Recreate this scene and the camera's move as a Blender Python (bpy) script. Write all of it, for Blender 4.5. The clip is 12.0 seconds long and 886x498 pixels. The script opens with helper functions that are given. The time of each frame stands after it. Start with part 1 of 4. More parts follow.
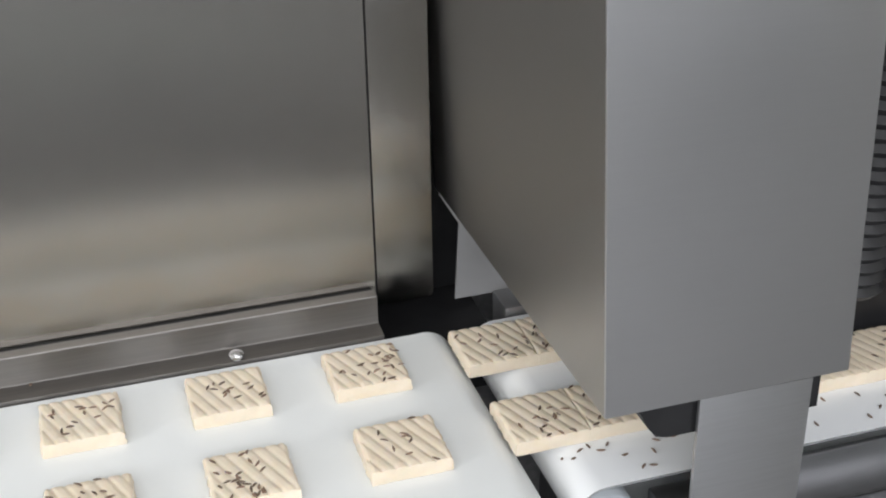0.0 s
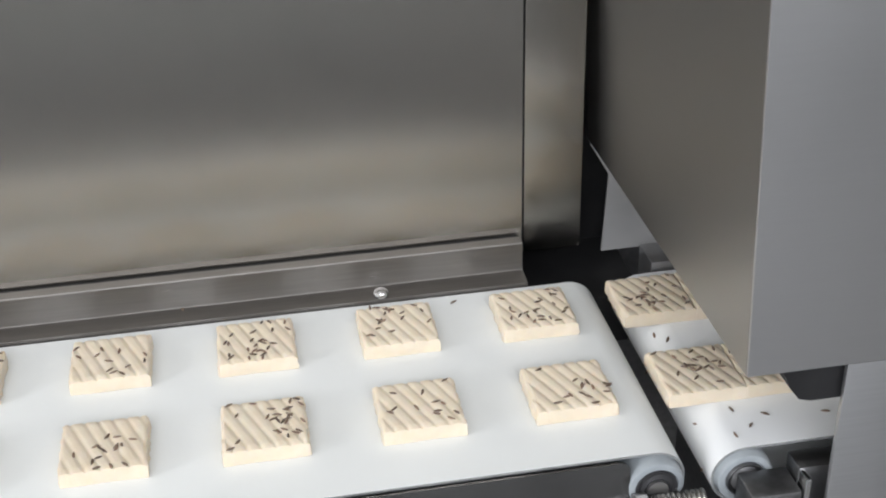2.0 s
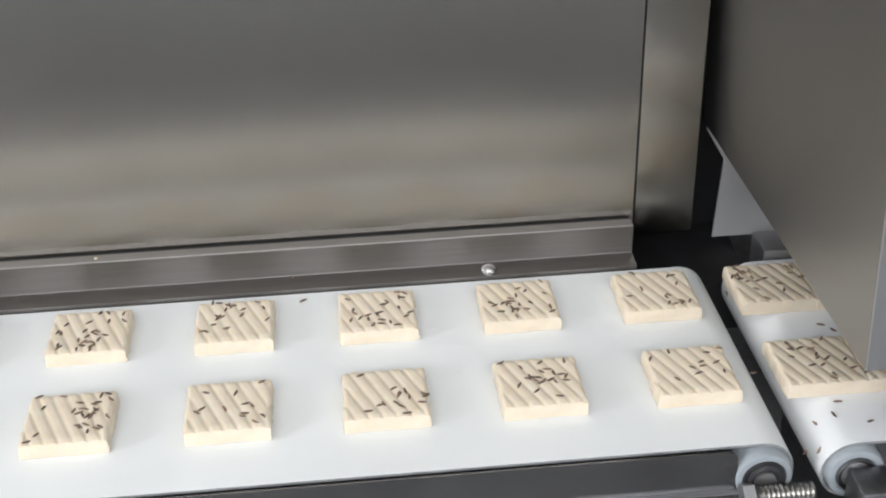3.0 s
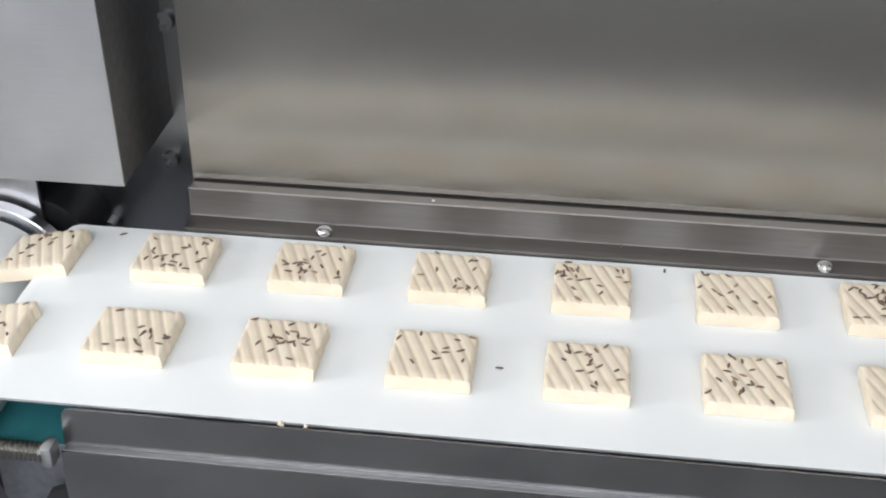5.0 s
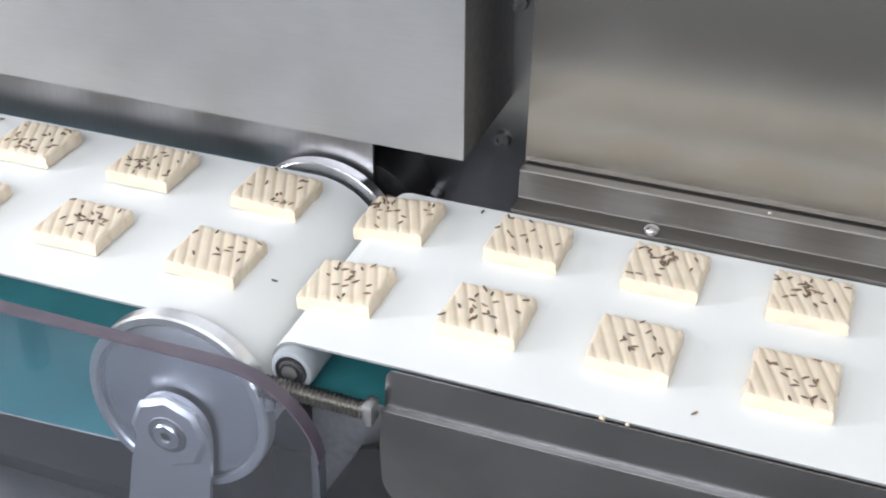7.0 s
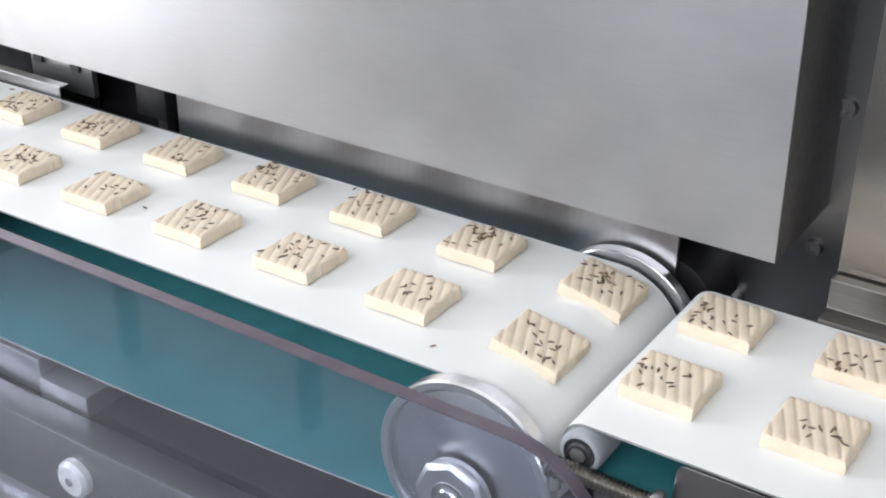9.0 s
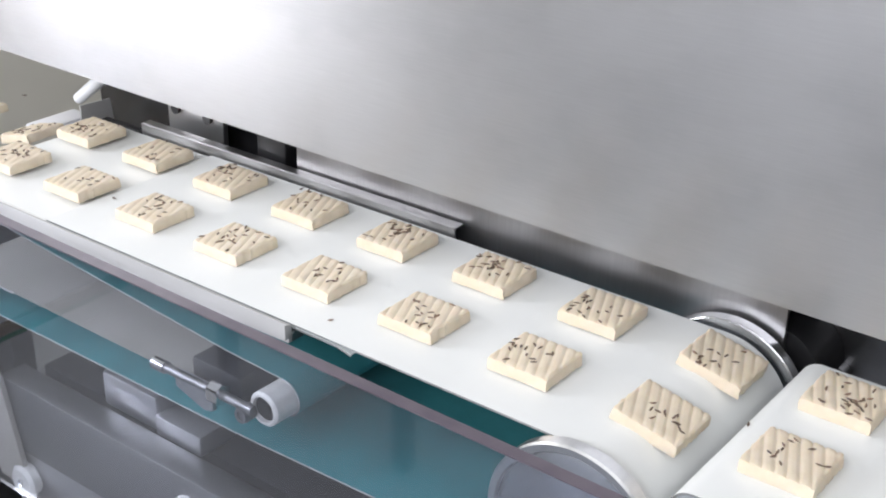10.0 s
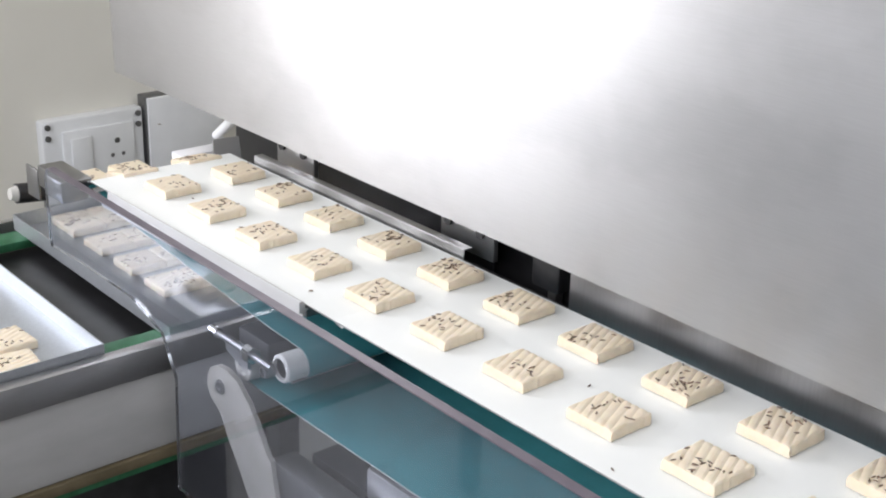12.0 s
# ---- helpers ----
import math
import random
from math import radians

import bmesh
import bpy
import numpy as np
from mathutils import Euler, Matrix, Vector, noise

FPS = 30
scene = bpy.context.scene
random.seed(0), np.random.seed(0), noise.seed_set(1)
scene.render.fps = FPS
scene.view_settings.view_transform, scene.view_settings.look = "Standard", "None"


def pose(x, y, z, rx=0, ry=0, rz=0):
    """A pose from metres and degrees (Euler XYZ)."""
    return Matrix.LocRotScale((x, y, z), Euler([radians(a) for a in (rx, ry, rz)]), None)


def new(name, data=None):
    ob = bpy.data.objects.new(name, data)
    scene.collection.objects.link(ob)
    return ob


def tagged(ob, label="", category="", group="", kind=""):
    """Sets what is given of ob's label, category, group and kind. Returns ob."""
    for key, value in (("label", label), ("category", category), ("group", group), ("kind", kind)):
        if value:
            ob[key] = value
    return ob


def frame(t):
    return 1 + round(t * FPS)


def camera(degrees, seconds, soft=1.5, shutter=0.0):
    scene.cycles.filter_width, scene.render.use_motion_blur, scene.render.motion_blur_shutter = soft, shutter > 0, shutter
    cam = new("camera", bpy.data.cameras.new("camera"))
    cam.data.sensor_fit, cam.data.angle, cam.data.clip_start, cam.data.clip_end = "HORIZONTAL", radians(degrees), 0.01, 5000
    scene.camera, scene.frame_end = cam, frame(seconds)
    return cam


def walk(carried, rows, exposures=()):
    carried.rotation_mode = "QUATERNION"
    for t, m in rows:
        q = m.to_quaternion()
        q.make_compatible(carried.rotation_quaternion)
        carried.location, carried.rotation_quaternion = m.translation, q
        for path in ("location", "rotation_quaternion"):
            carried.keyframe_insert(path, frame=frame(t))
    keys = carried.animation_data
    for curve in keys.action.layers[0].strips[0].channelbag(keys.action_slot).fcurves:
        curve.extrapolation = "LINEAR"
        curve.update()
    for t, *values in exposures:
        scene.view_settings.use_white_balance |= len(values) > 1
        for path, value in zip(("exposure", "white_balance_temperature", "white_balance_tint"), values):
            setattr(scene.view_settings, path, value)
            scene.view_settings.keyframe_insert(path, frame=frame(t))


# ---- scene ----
# World: x runs along the line against the product's travel, y away from the operator, z up from the belt's top.
# ---- camera ----
cam = camera(37.87, 12.0, soft=2.0, shutter=0.0)
WAY = [
    (0, pose(0.3823, -0.6971, 0.4908, 61.98, 0.89, -17.48)),
    (0.5, pose(0.3793, -0.7004, 0.4927, 61.47, 0.97, -15.88)),
    (1, pose(0.3778, -0.6992, 0.4904, 61.01, 1.07, -13.97)),
    (1.5, pose(0.3771, -0.7013, 0.4854, 60.74, 1.20, -12.70)),
    (2, pose(0.3817, -0.7007, 0.4846, 60.19, 1.33, -10.27)),
    (2.5, pose(0.3681, -0.6992, 0.4850, 59.68, 1.08, -8.81)),
    (3, pose(0.3680, -0.6969, 0.4813, 59.41, 1.26, -5.66)),
    (5, pose(0.2963, -0.6951, 0.4795, 58.07, -0.38, 7.12)),
    (5.5, pose(0.2756, -0.6973, 0.4785, 57.82, -0.94, 10.05)),
    (6, pose(0.2710, -0.7000, 0.4781, 57.63, -0.96, 14.00)),
    (6.5, pose(0.2517, -0.7004, 0.4739, 57.53, -1.19, 16.90)),
    (8.5, pose(0.2237, -0.7142, 0.4586, 60.99, -0.53, 30.65)),
    (9, pose(0.2177, -0.7194, 0.4581, 62.23, -0.78, 33.34)),
    (9.5, pose(0.2108, -0.7281, 0.4684, 63.13, -0.91, 35.26)),
    (10, pose(0.2114, -0.7411, 0.4836, 63.84, -0.97, 37.90)),
    (10.5, pose(0.2099, -0.7530, 0.4913, 65.12, -1.08, 41.02)),
    (11, pose(0.2067, -0.7632, 0.4975, 66.40, -1.50, 43.85)),
    (11.5, pose(0.2052, -0.7694, 0.5062, 67.13, -1.47, 47.59)),
    (12, pose(0.2080, -0.7819, 0.5170, 68.17, -1.77, 49.83)),
]
EXPOSURES = [(0.0, -0.01, 6470, 11), (3.0, -0.03, 6420, 11), (5.5, 0.06, 6330, 11), (6.5, 0.11, 6310, 11.5), (9.5, -0.11, 6430, 13), (11.3, -0.10, 6520, 12.5), (12.0, -0.10, 6560, 12.5)]
walk(cam, WAY, EXPOSURES)

# ---- world and light ----
world = bpy.data.worlds.new("sky")
scene.world = world
world.use_nodes = True
sky = world.node_tree.nodes.new("ShaderNodeTexSky")
sky.sky_type, sky.sun_disc = "NISHITA", False
sky.sun_elevation, sky.sun_rotation = radians(42), radians(215)
world.node_tree.nodes["Background"].inputs[1].default_value = 0.1
world.node_tree.links.new(sky.outputs[0], world.node_tree.nodes["Background"].inputs[0])


def window_light(name, at, turn, width, height, watts, colour):
    data = bpy.data.lights.new(name, "AREA")
    data.shape, data.size, data.size_y, data.energy, data.color = "RECTANGLE", width, height, watts, colour
    ob = new(name, data)
    ob.matrix_world = at @ turn
    return ob


# room: x -2.2 to 4.0, y -2.6 to 1.3, z -0.9 to 2.5
window_light("window_light", pose(-2.17, -1.26, 0.67), pose(0, 0, 0, 90, 0, -90), 0.80, 1.26, 47, (0.97, 0.975, 1.0))
# Added fill from an unseen opening behind the camera, lights the front faces.
window_light("south_fill_light", pose(0.2, -2.57, 1.6), pose(0, 0, 0, 90, 0, 0), 3.2, 1.0, 76, (0.965, 0.972, 1.0))


# ---- materials ----
def nodes_of(name):
    m = bpy.data.materials.new(name)
    m.use_nodes = True
    nt = m.node_tree
    return m, nt, nt.nodes["Principled BSDF"]


def ramp(nt, fac, stops):
    r = nt.nodes.new("ShaderNodeValToRGB")
    while len(r.color_ramp.elements) < len(stops):
        r.color_ramp.elements.new(0.5)
    for e, (p, c) in zip(r.color_ramp.elements, stops):
        e.position, e.color = p, (*c, 1) if len(c) == 3 else c
    nt.links.new(fac, r.inputs[0])
    return r.outputs[0]


def noise_of(nt, scale, detail=4, stretch=(1, 1, 1), coord="Object"):
    tc, mp, n = nt.nodes.new("ShaderNodeTexCoord"), nt.nodes.new("ShaderNodeMapping"), nt.nodes.new("ShaderNodeTexNoise")
    mp.inputs["Scale"].default_value = stretch
    n.inputs["Scale"].default_value, n.inputs["Detail"].default_value = scale, detail
    nt.links.new(tc.outputs[coord], mp.inputs[0])
    nt.links.new(mp.outputs[0], n.inputs["Vector"])
    return n.outputs[0]


def bump(nt, bsdf, height, strength, distance):
    b = nt.nodes.new("ShaderNodeBump")
    b.inputs["Strength"].default_value, b.inputs["Distance"].default_value = strength, distance
    nt.links.new(height, b.inputs["Height"])
    nt.links.new(b.outputs[0], bsdf.inputs["Normal"])


def plain(name, c1, c2, rough=0.5, metal=0.0, scale=40, stretch=(1, 1, 1), relief=0.0, fine=300, rough2=None):
    m, nt, b = nodes_of(name)
    n = noise_of(nt, scale, 5, stretch)
    nt.links.new(ramp(nt, n, [(0.35, c1), (0.65, c2)]), b.inputs["Base Color"])
    b.inputs["Metallic"].default_value = metal
    r2 = rough if rough2 is None else rough2
    n2 = noise_of(nt, fine, 3, stretch)
    nt.links.new(ramp(nt, n2, [(0.3, (rough,) * 3), (0.7, (r2,) * 3)]), b.inputs["Roughness"])
    if relief:
        bump(nt, b, n2, 0.4, relief)
    return m


def side_tip(nt, b, spread, centre, across=(1, 0, 0)):
    """Fine brush marks that tip the surface across their run: sideways, or along the radius of a turned face."""
    geo, rnd, tip = nt.nodes.new("ShaderNodeNewGeometry"), nt.nodes.new("ShaderNodeTexWhiteNoise"), nt.nodes.new("ShaderNodeMath")
    scaled, add, unit = nt.nodes.new("ShaderNodeVectorMath"), nt.nodes.new("ShaderNodeVectorMath"), nt.nodes.new("ShaderNodeVectorMath")
    tip.operation, scaled.operation, unit.operation = "MULTIPLY_ADD", "SCALE", "NORMALIZE"
    tip.inputs[1].default_value, tip.inputs[2].default_value = spread, -0.5 * spread
    nt.links.new(geo.outputs["Position"], rnd.inputs["Vector"])
    nt.links.new(rnd.outputs["Value"], tip.inputs[0])
    nt.links.new(tip.outputs[0], scaled.inputs["Scale"])
    if centre:
        off, flat = nt.nodes.new("ShaderNodeVectorMath"), nt.nodes.new("ShaderNodeVectorMath")
        out = nt.nodes.new("ShaderNodeVectorMath")
        off.operation, flat.operation, out.operation = "SUBTRACT", "MULTIPLY", "NORMALIZE"
        off.inputs[1].default_value, flat.inputs[1].default_value = centre, (1, 0, 1)
        nt.links.new(geo.outputs["Position"], off.inputs[0])
        nt.links.new(off.outputs[0], flat.inputs[0])
        nt.links.new(flat.outputs[0], out.inputs[0])
        nt.links.new(out.outputs[0], scaled.inputs[0])
    else:
        scaled.inputs[0].default_value = across
    nt.links.new(geo.outputs["Normal"], add.inputs[0])
    nt.links.new(scaled.outputs[0], add.inputs[1])
    nt.links.new(add.outputs[0], unit.inputs[0])
    nt.links.new(unit.outputs[0], nt.nodes["Bump"].inputs["Normal"])


def brushed(name, base, rough, grain, lo=0.86, smudge=3.0, aniso=0.0, scratch=0.06, spread=0.0, across=(1, 0, 0), stain_reflection=0.0):
    """Sheet steel: fine brush lines, cloudy smudges in the gloss, dull stains and painted reflection blotches."""
    m, nt, b = nodes_of(name)
    lines = noise_of(nt, 60, 3, grain)
    tint = [tuple(v * lo for v in base), base]
    shade = ramp(nt, lines, [(0.3, tint[0]), (0.7, tint[1])])
    if stain_reflection:
        mix = nt.nodes.new("ShaderNodeMix")
        mix.data_type, mix.blend_type = "RGBA", "MULTIPLY"
        mix.inputs[0].default_value = 1.0
        blots = noise_of(nt, smudge * 2.2, 6, tuple(0.4 + 0.6 * min(1.0, g) for g in grain))
        nt.links.new(shade, mix.inputs[6])
        nt.links.new(ramp(nt, blots, [(0.36, (1 - stain_reflection,) * 3), (0.5, (1 - 0.3 * stain_reflection,) * 3), (0.62, (1.0, 1.0, 1.0))]), mix.inputs[7])
        shade = mix.outputs[2]
    nt.links.new(shade, b.inputs["Base Color"])
    b.inputs["Metallic"].default_value = 1.0
    clouds = noise_of(nt, smudge, 4)
    nt.links.new(ramp(nt, clouds, [(0.3, (rough * 0.93,) * 3), (0.7, (rough * 1.09,) * 3)]), b.inputs["Roughness"])
    b.inputs["Anisotropic"].default_value = aniso
    bump(nt, b, lines, scratch, 0.0004)
    if spread:
        side_tip(nt, b, spread, None, across)
    return m


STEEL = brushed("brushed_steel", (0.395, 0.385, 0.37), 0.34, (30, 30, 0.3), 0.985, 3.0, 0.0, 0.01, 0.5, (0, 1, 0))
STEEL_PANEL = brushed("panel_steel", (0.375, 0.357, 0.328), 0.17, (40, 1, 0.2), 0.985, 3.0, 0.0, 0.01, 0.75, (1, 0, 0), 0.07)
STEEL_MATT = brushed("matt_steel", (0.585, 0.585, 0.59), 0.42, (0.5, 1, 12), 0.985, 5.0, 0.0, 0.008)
STEEL_BRIGHT = brushed("polished_sheet", (0.43, 0.425, 0.435), 0.36, (6, 1, 0.4), 0.92, 12.0)
STEEL_H = brushed("satin_steel", (0.52, 0.52, 0.525), 0.4, (0.5, 1, 12), 0.945, 7.0, 0.0, 0.06)
STEEL_HOOD = brushed("hood_steel", (0.525, 0.525, 0.53), 0.325, (0.5, 1, 12), 0.955, 4.0, 0.0, 0.03, 0.56, (0, 0, 1), 0.13)
# Dark base and blotches paint in the dim surroundings the apron mirrors.
STEEL_APRON = brushed("apron_steel_dark_reflection", (0.27, 0.268, 0.268), 0.24, (0.6, 8, 8), 0.93, 7.0, 0.0, 0.02, 0.0, (1, 0, 0), 0.22)
STEEL_PLATE = brushed("plate_steel", (0.29, 0.29, 0.295), 0.32, (0.6, 8, 8), 0.965, 6.0, 0.0, 0.02)
STEEL_RAIL = brushed("rail_steel", (0.24, 0.227, 0.213), 0.42, (0.4, 10, 10), 0.9)
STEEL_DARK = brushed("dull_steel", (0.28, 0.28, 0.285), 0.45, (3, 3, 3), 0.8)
# Base lowered so the screws carry the shadow they lie in.
STEEL_THREAD = brushed("shaded_thread_steel", (0.33, 0.32, 0.30), 0.3, (3, 3, 3), 0.85)
CHROME = brushed("bright_steel", (0.72, 0.72, 0.72), 0.16, (2, 2, 2), 0.95)
ALU = brushed("turned_aluminium", (0.74, 0.75, 0.76), 0.28, (6, 1, 6), 0.93)
TURNED = brushed("turned_face", (0.70, 0.71, 0.73), 0.2, (6, 1, 6), 0.95, 20.0, 0.0, 0.02)
side_tip(TURNED.node_tree, None, 0.5, (-0.134, 0.0, -0.057))
# Near-black for black parts, and for shade painted into gaps and holes.
BLACK = plain("black_part_and_gap_shade", (0.006, 0.006, 0.007), (0.012, 0.012, 0.013), 0.7)
DARK_PAINT = plain("dark_machine_paint", (0.022, 0.022, 0.024), (0.036, 0.036, 0.038), 0.45)
BLACK_PLASTIC = plain("black_plastic", (0.012, 0.012, 0.013), (0.02, 0.02, 0.022), 0.4)
BELT = plain("white_belt", (0.79, 0.812, 0.80), (0.83, 0.852, 0.84), 0.42, 0, 9, (1, 1, 1), 0.00004, 900, 0.5)
# The white belt again, with the shade below the conveyor painted in.
BELT_SHADED = plain("shaded_belt", (0.27, 0.262, 0.24), (0.33, 0.32, 0.30), 0.6, 0, 9, (1, 1, 1), 0.0, 900)
ARM_PAINT = plain("beige_enamel", (0.25, 0.235, 0.21), (0.31, 0.295, 0.27), 0.45, 0, 14)
BELT_R = plain("white_belt_slick", (0.80, 0.82, 0.83), (0.84, 0.86, 0.86), 0.3, 0, 9, (1, 1, 1), 0.0, 900, 0.3)
TEAL = plain("teal_belt_backing", (0.026, 0.165, 0.185), (0.035, 0.20, 0.22), 0.6, 0, 30, (1, 1, 1), 0.0001, 1200)
BELT_EDGE = plain("cut_belt_edge", (0.20, 0.21, 0.21), (0.30, 0.31, 0.31), 0.6, 0, 80)
# Blue-grey plastic, darkened by the shade under the belt noses.
ROLLER = plain("shaded_grey_roller", (0.29, 0.32, 0.34), (0.36, 0.39, 0.41), 0.38, 0, 60)
NYLON = plain("white_nylon", (0.48, 0.475, 0.45), (0.55, 0.545, 0.52), 0.35, 0, 60)
GREEN = plain("green_belt", (0.015, 0.10, 0.04), (0.03, 0.15, 0.07), 0.6, 0, 60)
WALL = plain("cream_paint", (0.78, 0.765, 0.70), (0.83, 0.815, 0.75), 0.7, 0, 3, (1, 1, 1), 0.0003, 200)
# Unseen south wall only: tinted blue to cool what the steel mirrors.
WALL_BLUE = plain("cool_reflection_paint", (0.75, 0.785, 0.83), (0.79, 0.825, 0.87), 0.7, 0, 3, (1, 1, 1), 0.0003, 200)
CEILING = plain("white_paint", (0.74, 0.74, 0.72), (0.78, 0.78, 0.77), 0.8, 0, 3)
FLOOR = plain("factory_floor", (0.235, 0.235, 0.235), (0.29, 0.29, 0.29), 0.45, 0, 4, (1, 1, 1), 0.0002, 120)
WHITE_PLASTIC = plain("white_plastic", (0.80, 0.82, 0.84), (0.84, 0.86, 0.88), 0.35, 0, 20)
# Non-metal grey: pale reflections of bare steel parts put into the colour.
STEEL_PALE = plain("pale_reflection_steel", (0.42, 0.42, 0.415), (0.49, 0.49, 0.485), 0.4, 0.0, 8, (1, 1, 3), 0.0, 200, 0.5)
TIN = brushed("tinplate", (0.56, 0.59, 0.63), 0.5, (4, 4, 4), 0.92)
PAPER = plain("white_paper", (0.74, 0.75, 0.78), (0.8, 0.8, 0.82), 0.8, 0, 20)
COPPER = plain("brown_strip", (0.11, 0.09, 0.05), (0.15, 0.12, 0.07), 0.6, 0, 40)
SEAM = plain("dark_gap", (0.02, 0.02, 0.02), (0.03, 0.03, 0.03), 0.8)
HOSE = plain("black_hose", (0.015, 0.015, 0.016), (0.025, 0.025, 0.026), 0.45)


def dough():
    m, nt, b = nodes_of("raw_dough")
    n = noise_of(nt, 90, 5)
    info = nt.nodes.new("ShaderNodeObjectInfo")
    tone = ramp(nt, n, [(0.3, (0.745, 0.645, 0.495)), (0.7, (0.81, 0.715, 0.57))])
    mix = nt.nodes.new("ShaderNodeMix")
    mix.data_type, mix.blend_type = "RGBA", "MULTIPLY"
    mix.inputs[0].default_value = 1.0
    nt.links.new(tone, mix.inputs[6])
    nt.links.new(ramp(nt, info.outputs["Random"], [(0, (0.96, 0.95, 0.94)), (1, (1.0, 1.0, 1.0))]), mix.inputs[7])
    nt.links.new(mix.outputs[2], b.inputs["Base Color"])
    b.inputs["Roughness"].default_value = 0.5
    b.inputs["Subsurface Weight"].default_value = 0.15
    b.inputs["Subsurface Radius"].default_value = (0.004, 0.0025, 0.0012)
    b.inputs["Subsurface Scale"].default_value = 0.6
    bump(nt, b, noise_of(nt, 750, 5), 0.35, 0.0005)
    return m


def seed_skin():
    m, nt, b = nodes_of("cumin_husk")
    info = nt.nodes.new("ShaderNodeObjectInfo")
    nt.links.new(ramp(nt, info.outputs["Random"], [(0, (0.095, 0.064, 0.044)), (0.6, (0.165, 0.112, 0.078)), (1, (0.25, 0.16, 0.11))]), b.inputs["Base Color"])
    b.inputs["Roughness"].default_value = 0.6
    bump(nt, b, noise_of(nt, 900, 2, (0.2, 1, 1)), 0.4, 0.0003)
    return m


DOUGH, SEED = dough(), seed_skin()


def acrylic(name, tint, rough):
    m, nt, b = nodes_of(name)
    n = noise_of(nt, 6, 4)
    nt.links.new(ramp(nt, n, [(0.3, tint), (0.7, tuple(min(1, v * 1.04) for v in tint))]), b.inputs["Base Color"])
    b.inputs["Transmission Weight"].default_value = 0.985
    b.inputs["IOR"].default_value = 1.49
    b.inputs["Specular IOR Level"].default_value = 0.32
    b.inputs["Roughness"].default_value = rough
    return m


ACRYLIC = acrylic("clear_acrylic", (0.735, 0.775, 0.86), 0.025)
ACRYLIC_EDGE = plain("acrylic_edge", (0.095, 0.08, 0.105), (0.125, 0.105, 0.13), 0.3)


# ---- mesh helpers ----
def box(bm, x0, x1, y0, y1, z0, z1, bevel=0.0, seg=2):
    got = bmesh.ops.create_cube(bm, size=1.0, matrix=Matrix.LocRotScale(((x0 + x1) / 2, (y0 + y1) / 2, (z0 + z1) / 2), None, (x1 - x0, y1 - y0, z1 - z0)))
    if bevel:
        edges = list({e for v in got["verts"] for e in v.link_edges})
        bmesh.ops.bevel(bm, geom=edges, offset=bevel, segments=seg, affect="EDGES", profile=0.5)
    return bm


def rod(bm, a, b, r, r2=None, seg=24):
    a, b = Vector(a), Vector(b)
    m = Matrix.Translation((a + b) / 2) @ (b - a).to_track_quat("Z", "Y").to_matrix().to_4x4()
    bmesh.ops.create_cone(bm, cap_ends=True, segments=seg, radius1=r, radius2=r if r2 is None else r2, depth=(b - a).length, matrix=m)
    return bm


def ring(bm, centre, axis, profile, seg=48):
    """A lathe: profile of (radius, distance along axis), closed."""
    q = Vector(axis).to_track_quat("Z", "Y").to_matrix()
    rows = []
    for i in range(seg):
        a = 2 * math.pi * i / seg
        rows.append([bm.verts.new(Vector(centre) + q @ Vector((r * math.cos(a), r * math.sin(a), d))) for r, d in profile])
    n = len(profile)
    for i in range(seg):
        for j in range(n - 1):
            bm.faces.new((rows[i][j], rows[(i + 1) % seg][j], rows[(i + 1) % seg][j + 1], rows[i][j + 1]))
    return bm


def prism(bm, outline, axis, lo, hi):
    """A closed outline pushed along an axis: 'y' takes (x, z), 'x' takes (y, z), 'z' takes (x, y)."""
    def at(p, d):
        return {"y": (p[0], d, p[1]), "x": (d, p[0], p[1]), "z": (p[0], p[1], d)}[axis]
    lows, highs = [bm.verts.new(at(p, lo)) for p in outline], [bm.verts.new(at(p, hi)) for p in outline]
    n = len(outline)
    bm.faces.new(lows)
    bm.faces.new(highs[::-1])
    for i in range(n):
        bm.faces.new((lows[i], highs[i], highs[(i + 1) % n], lows[(i + 1) % n]))
    bmesh.ops.recalc_face_normals(bm, faces=bm.faces[:])
    return bm


def sheet(bm, path, thick, axis, lo, hi):
    """A bent sheet: the path thickened to its left side and pushed along an axis."""
    pts = [Vector(p) for p in path]
    off = []
    for i, p in enumerate(pts):
        d = (pts[min(i + 1, len(pts) - 1)] - pts[max(i - 1, 0)]).normalized()
        off.append(p + Vector((-d.y, d.x)) * thick)
    return prism(bm, [tuple(p) for p in pts] + [tuple(p) for p in off[::-1]], axis, lo, hi)


def mesh_of(name, bm, mats, smooth=True):
    me = bpy.data.meshes.new(name)
    bm.to_mesh(me)
    bm.free()
    for m in mats if isinstance(mats, (list, tuple)) else [mats]:
        me.materials.append(m)
    if smooth:
        me.shade_smooth()
        me.set_sharp_from_angle(angle=radians(35))
    return me


def part(name, bm, mats, parent=None, label=""):
    ob = new(name, mesh_of(name, bm, mats))
    ob.parent = parent
    return tagged(ob, label)


def thing(name, at, label, category, group="", kind=""):
    """An Empty at a thing's base."""
    ob = new(name)
    ob.empty_display_size = 0.05
    ob.matrix_world = at
    return tagged(ob, label, category, group, kind)


def arc(cx, cz, r, a0, a1, n=14):
    return [(cx + r * math.cos(radians(a0 + (a1 - a0) * i / n)), cz + r * math.sin(radians(a0 + (a1 - a0) * i / n))) for i in range(n + 1)]


Y0, Y1 = -0.131, 0.067           # belt edges
PITCH_T = 0.5254                 # seconds between two cuts
V_BAR, V_MID, V_LEFT = 0.0952, 0.1795, 0.1945
X_CUT = 0.66
SLOPE = 0.008
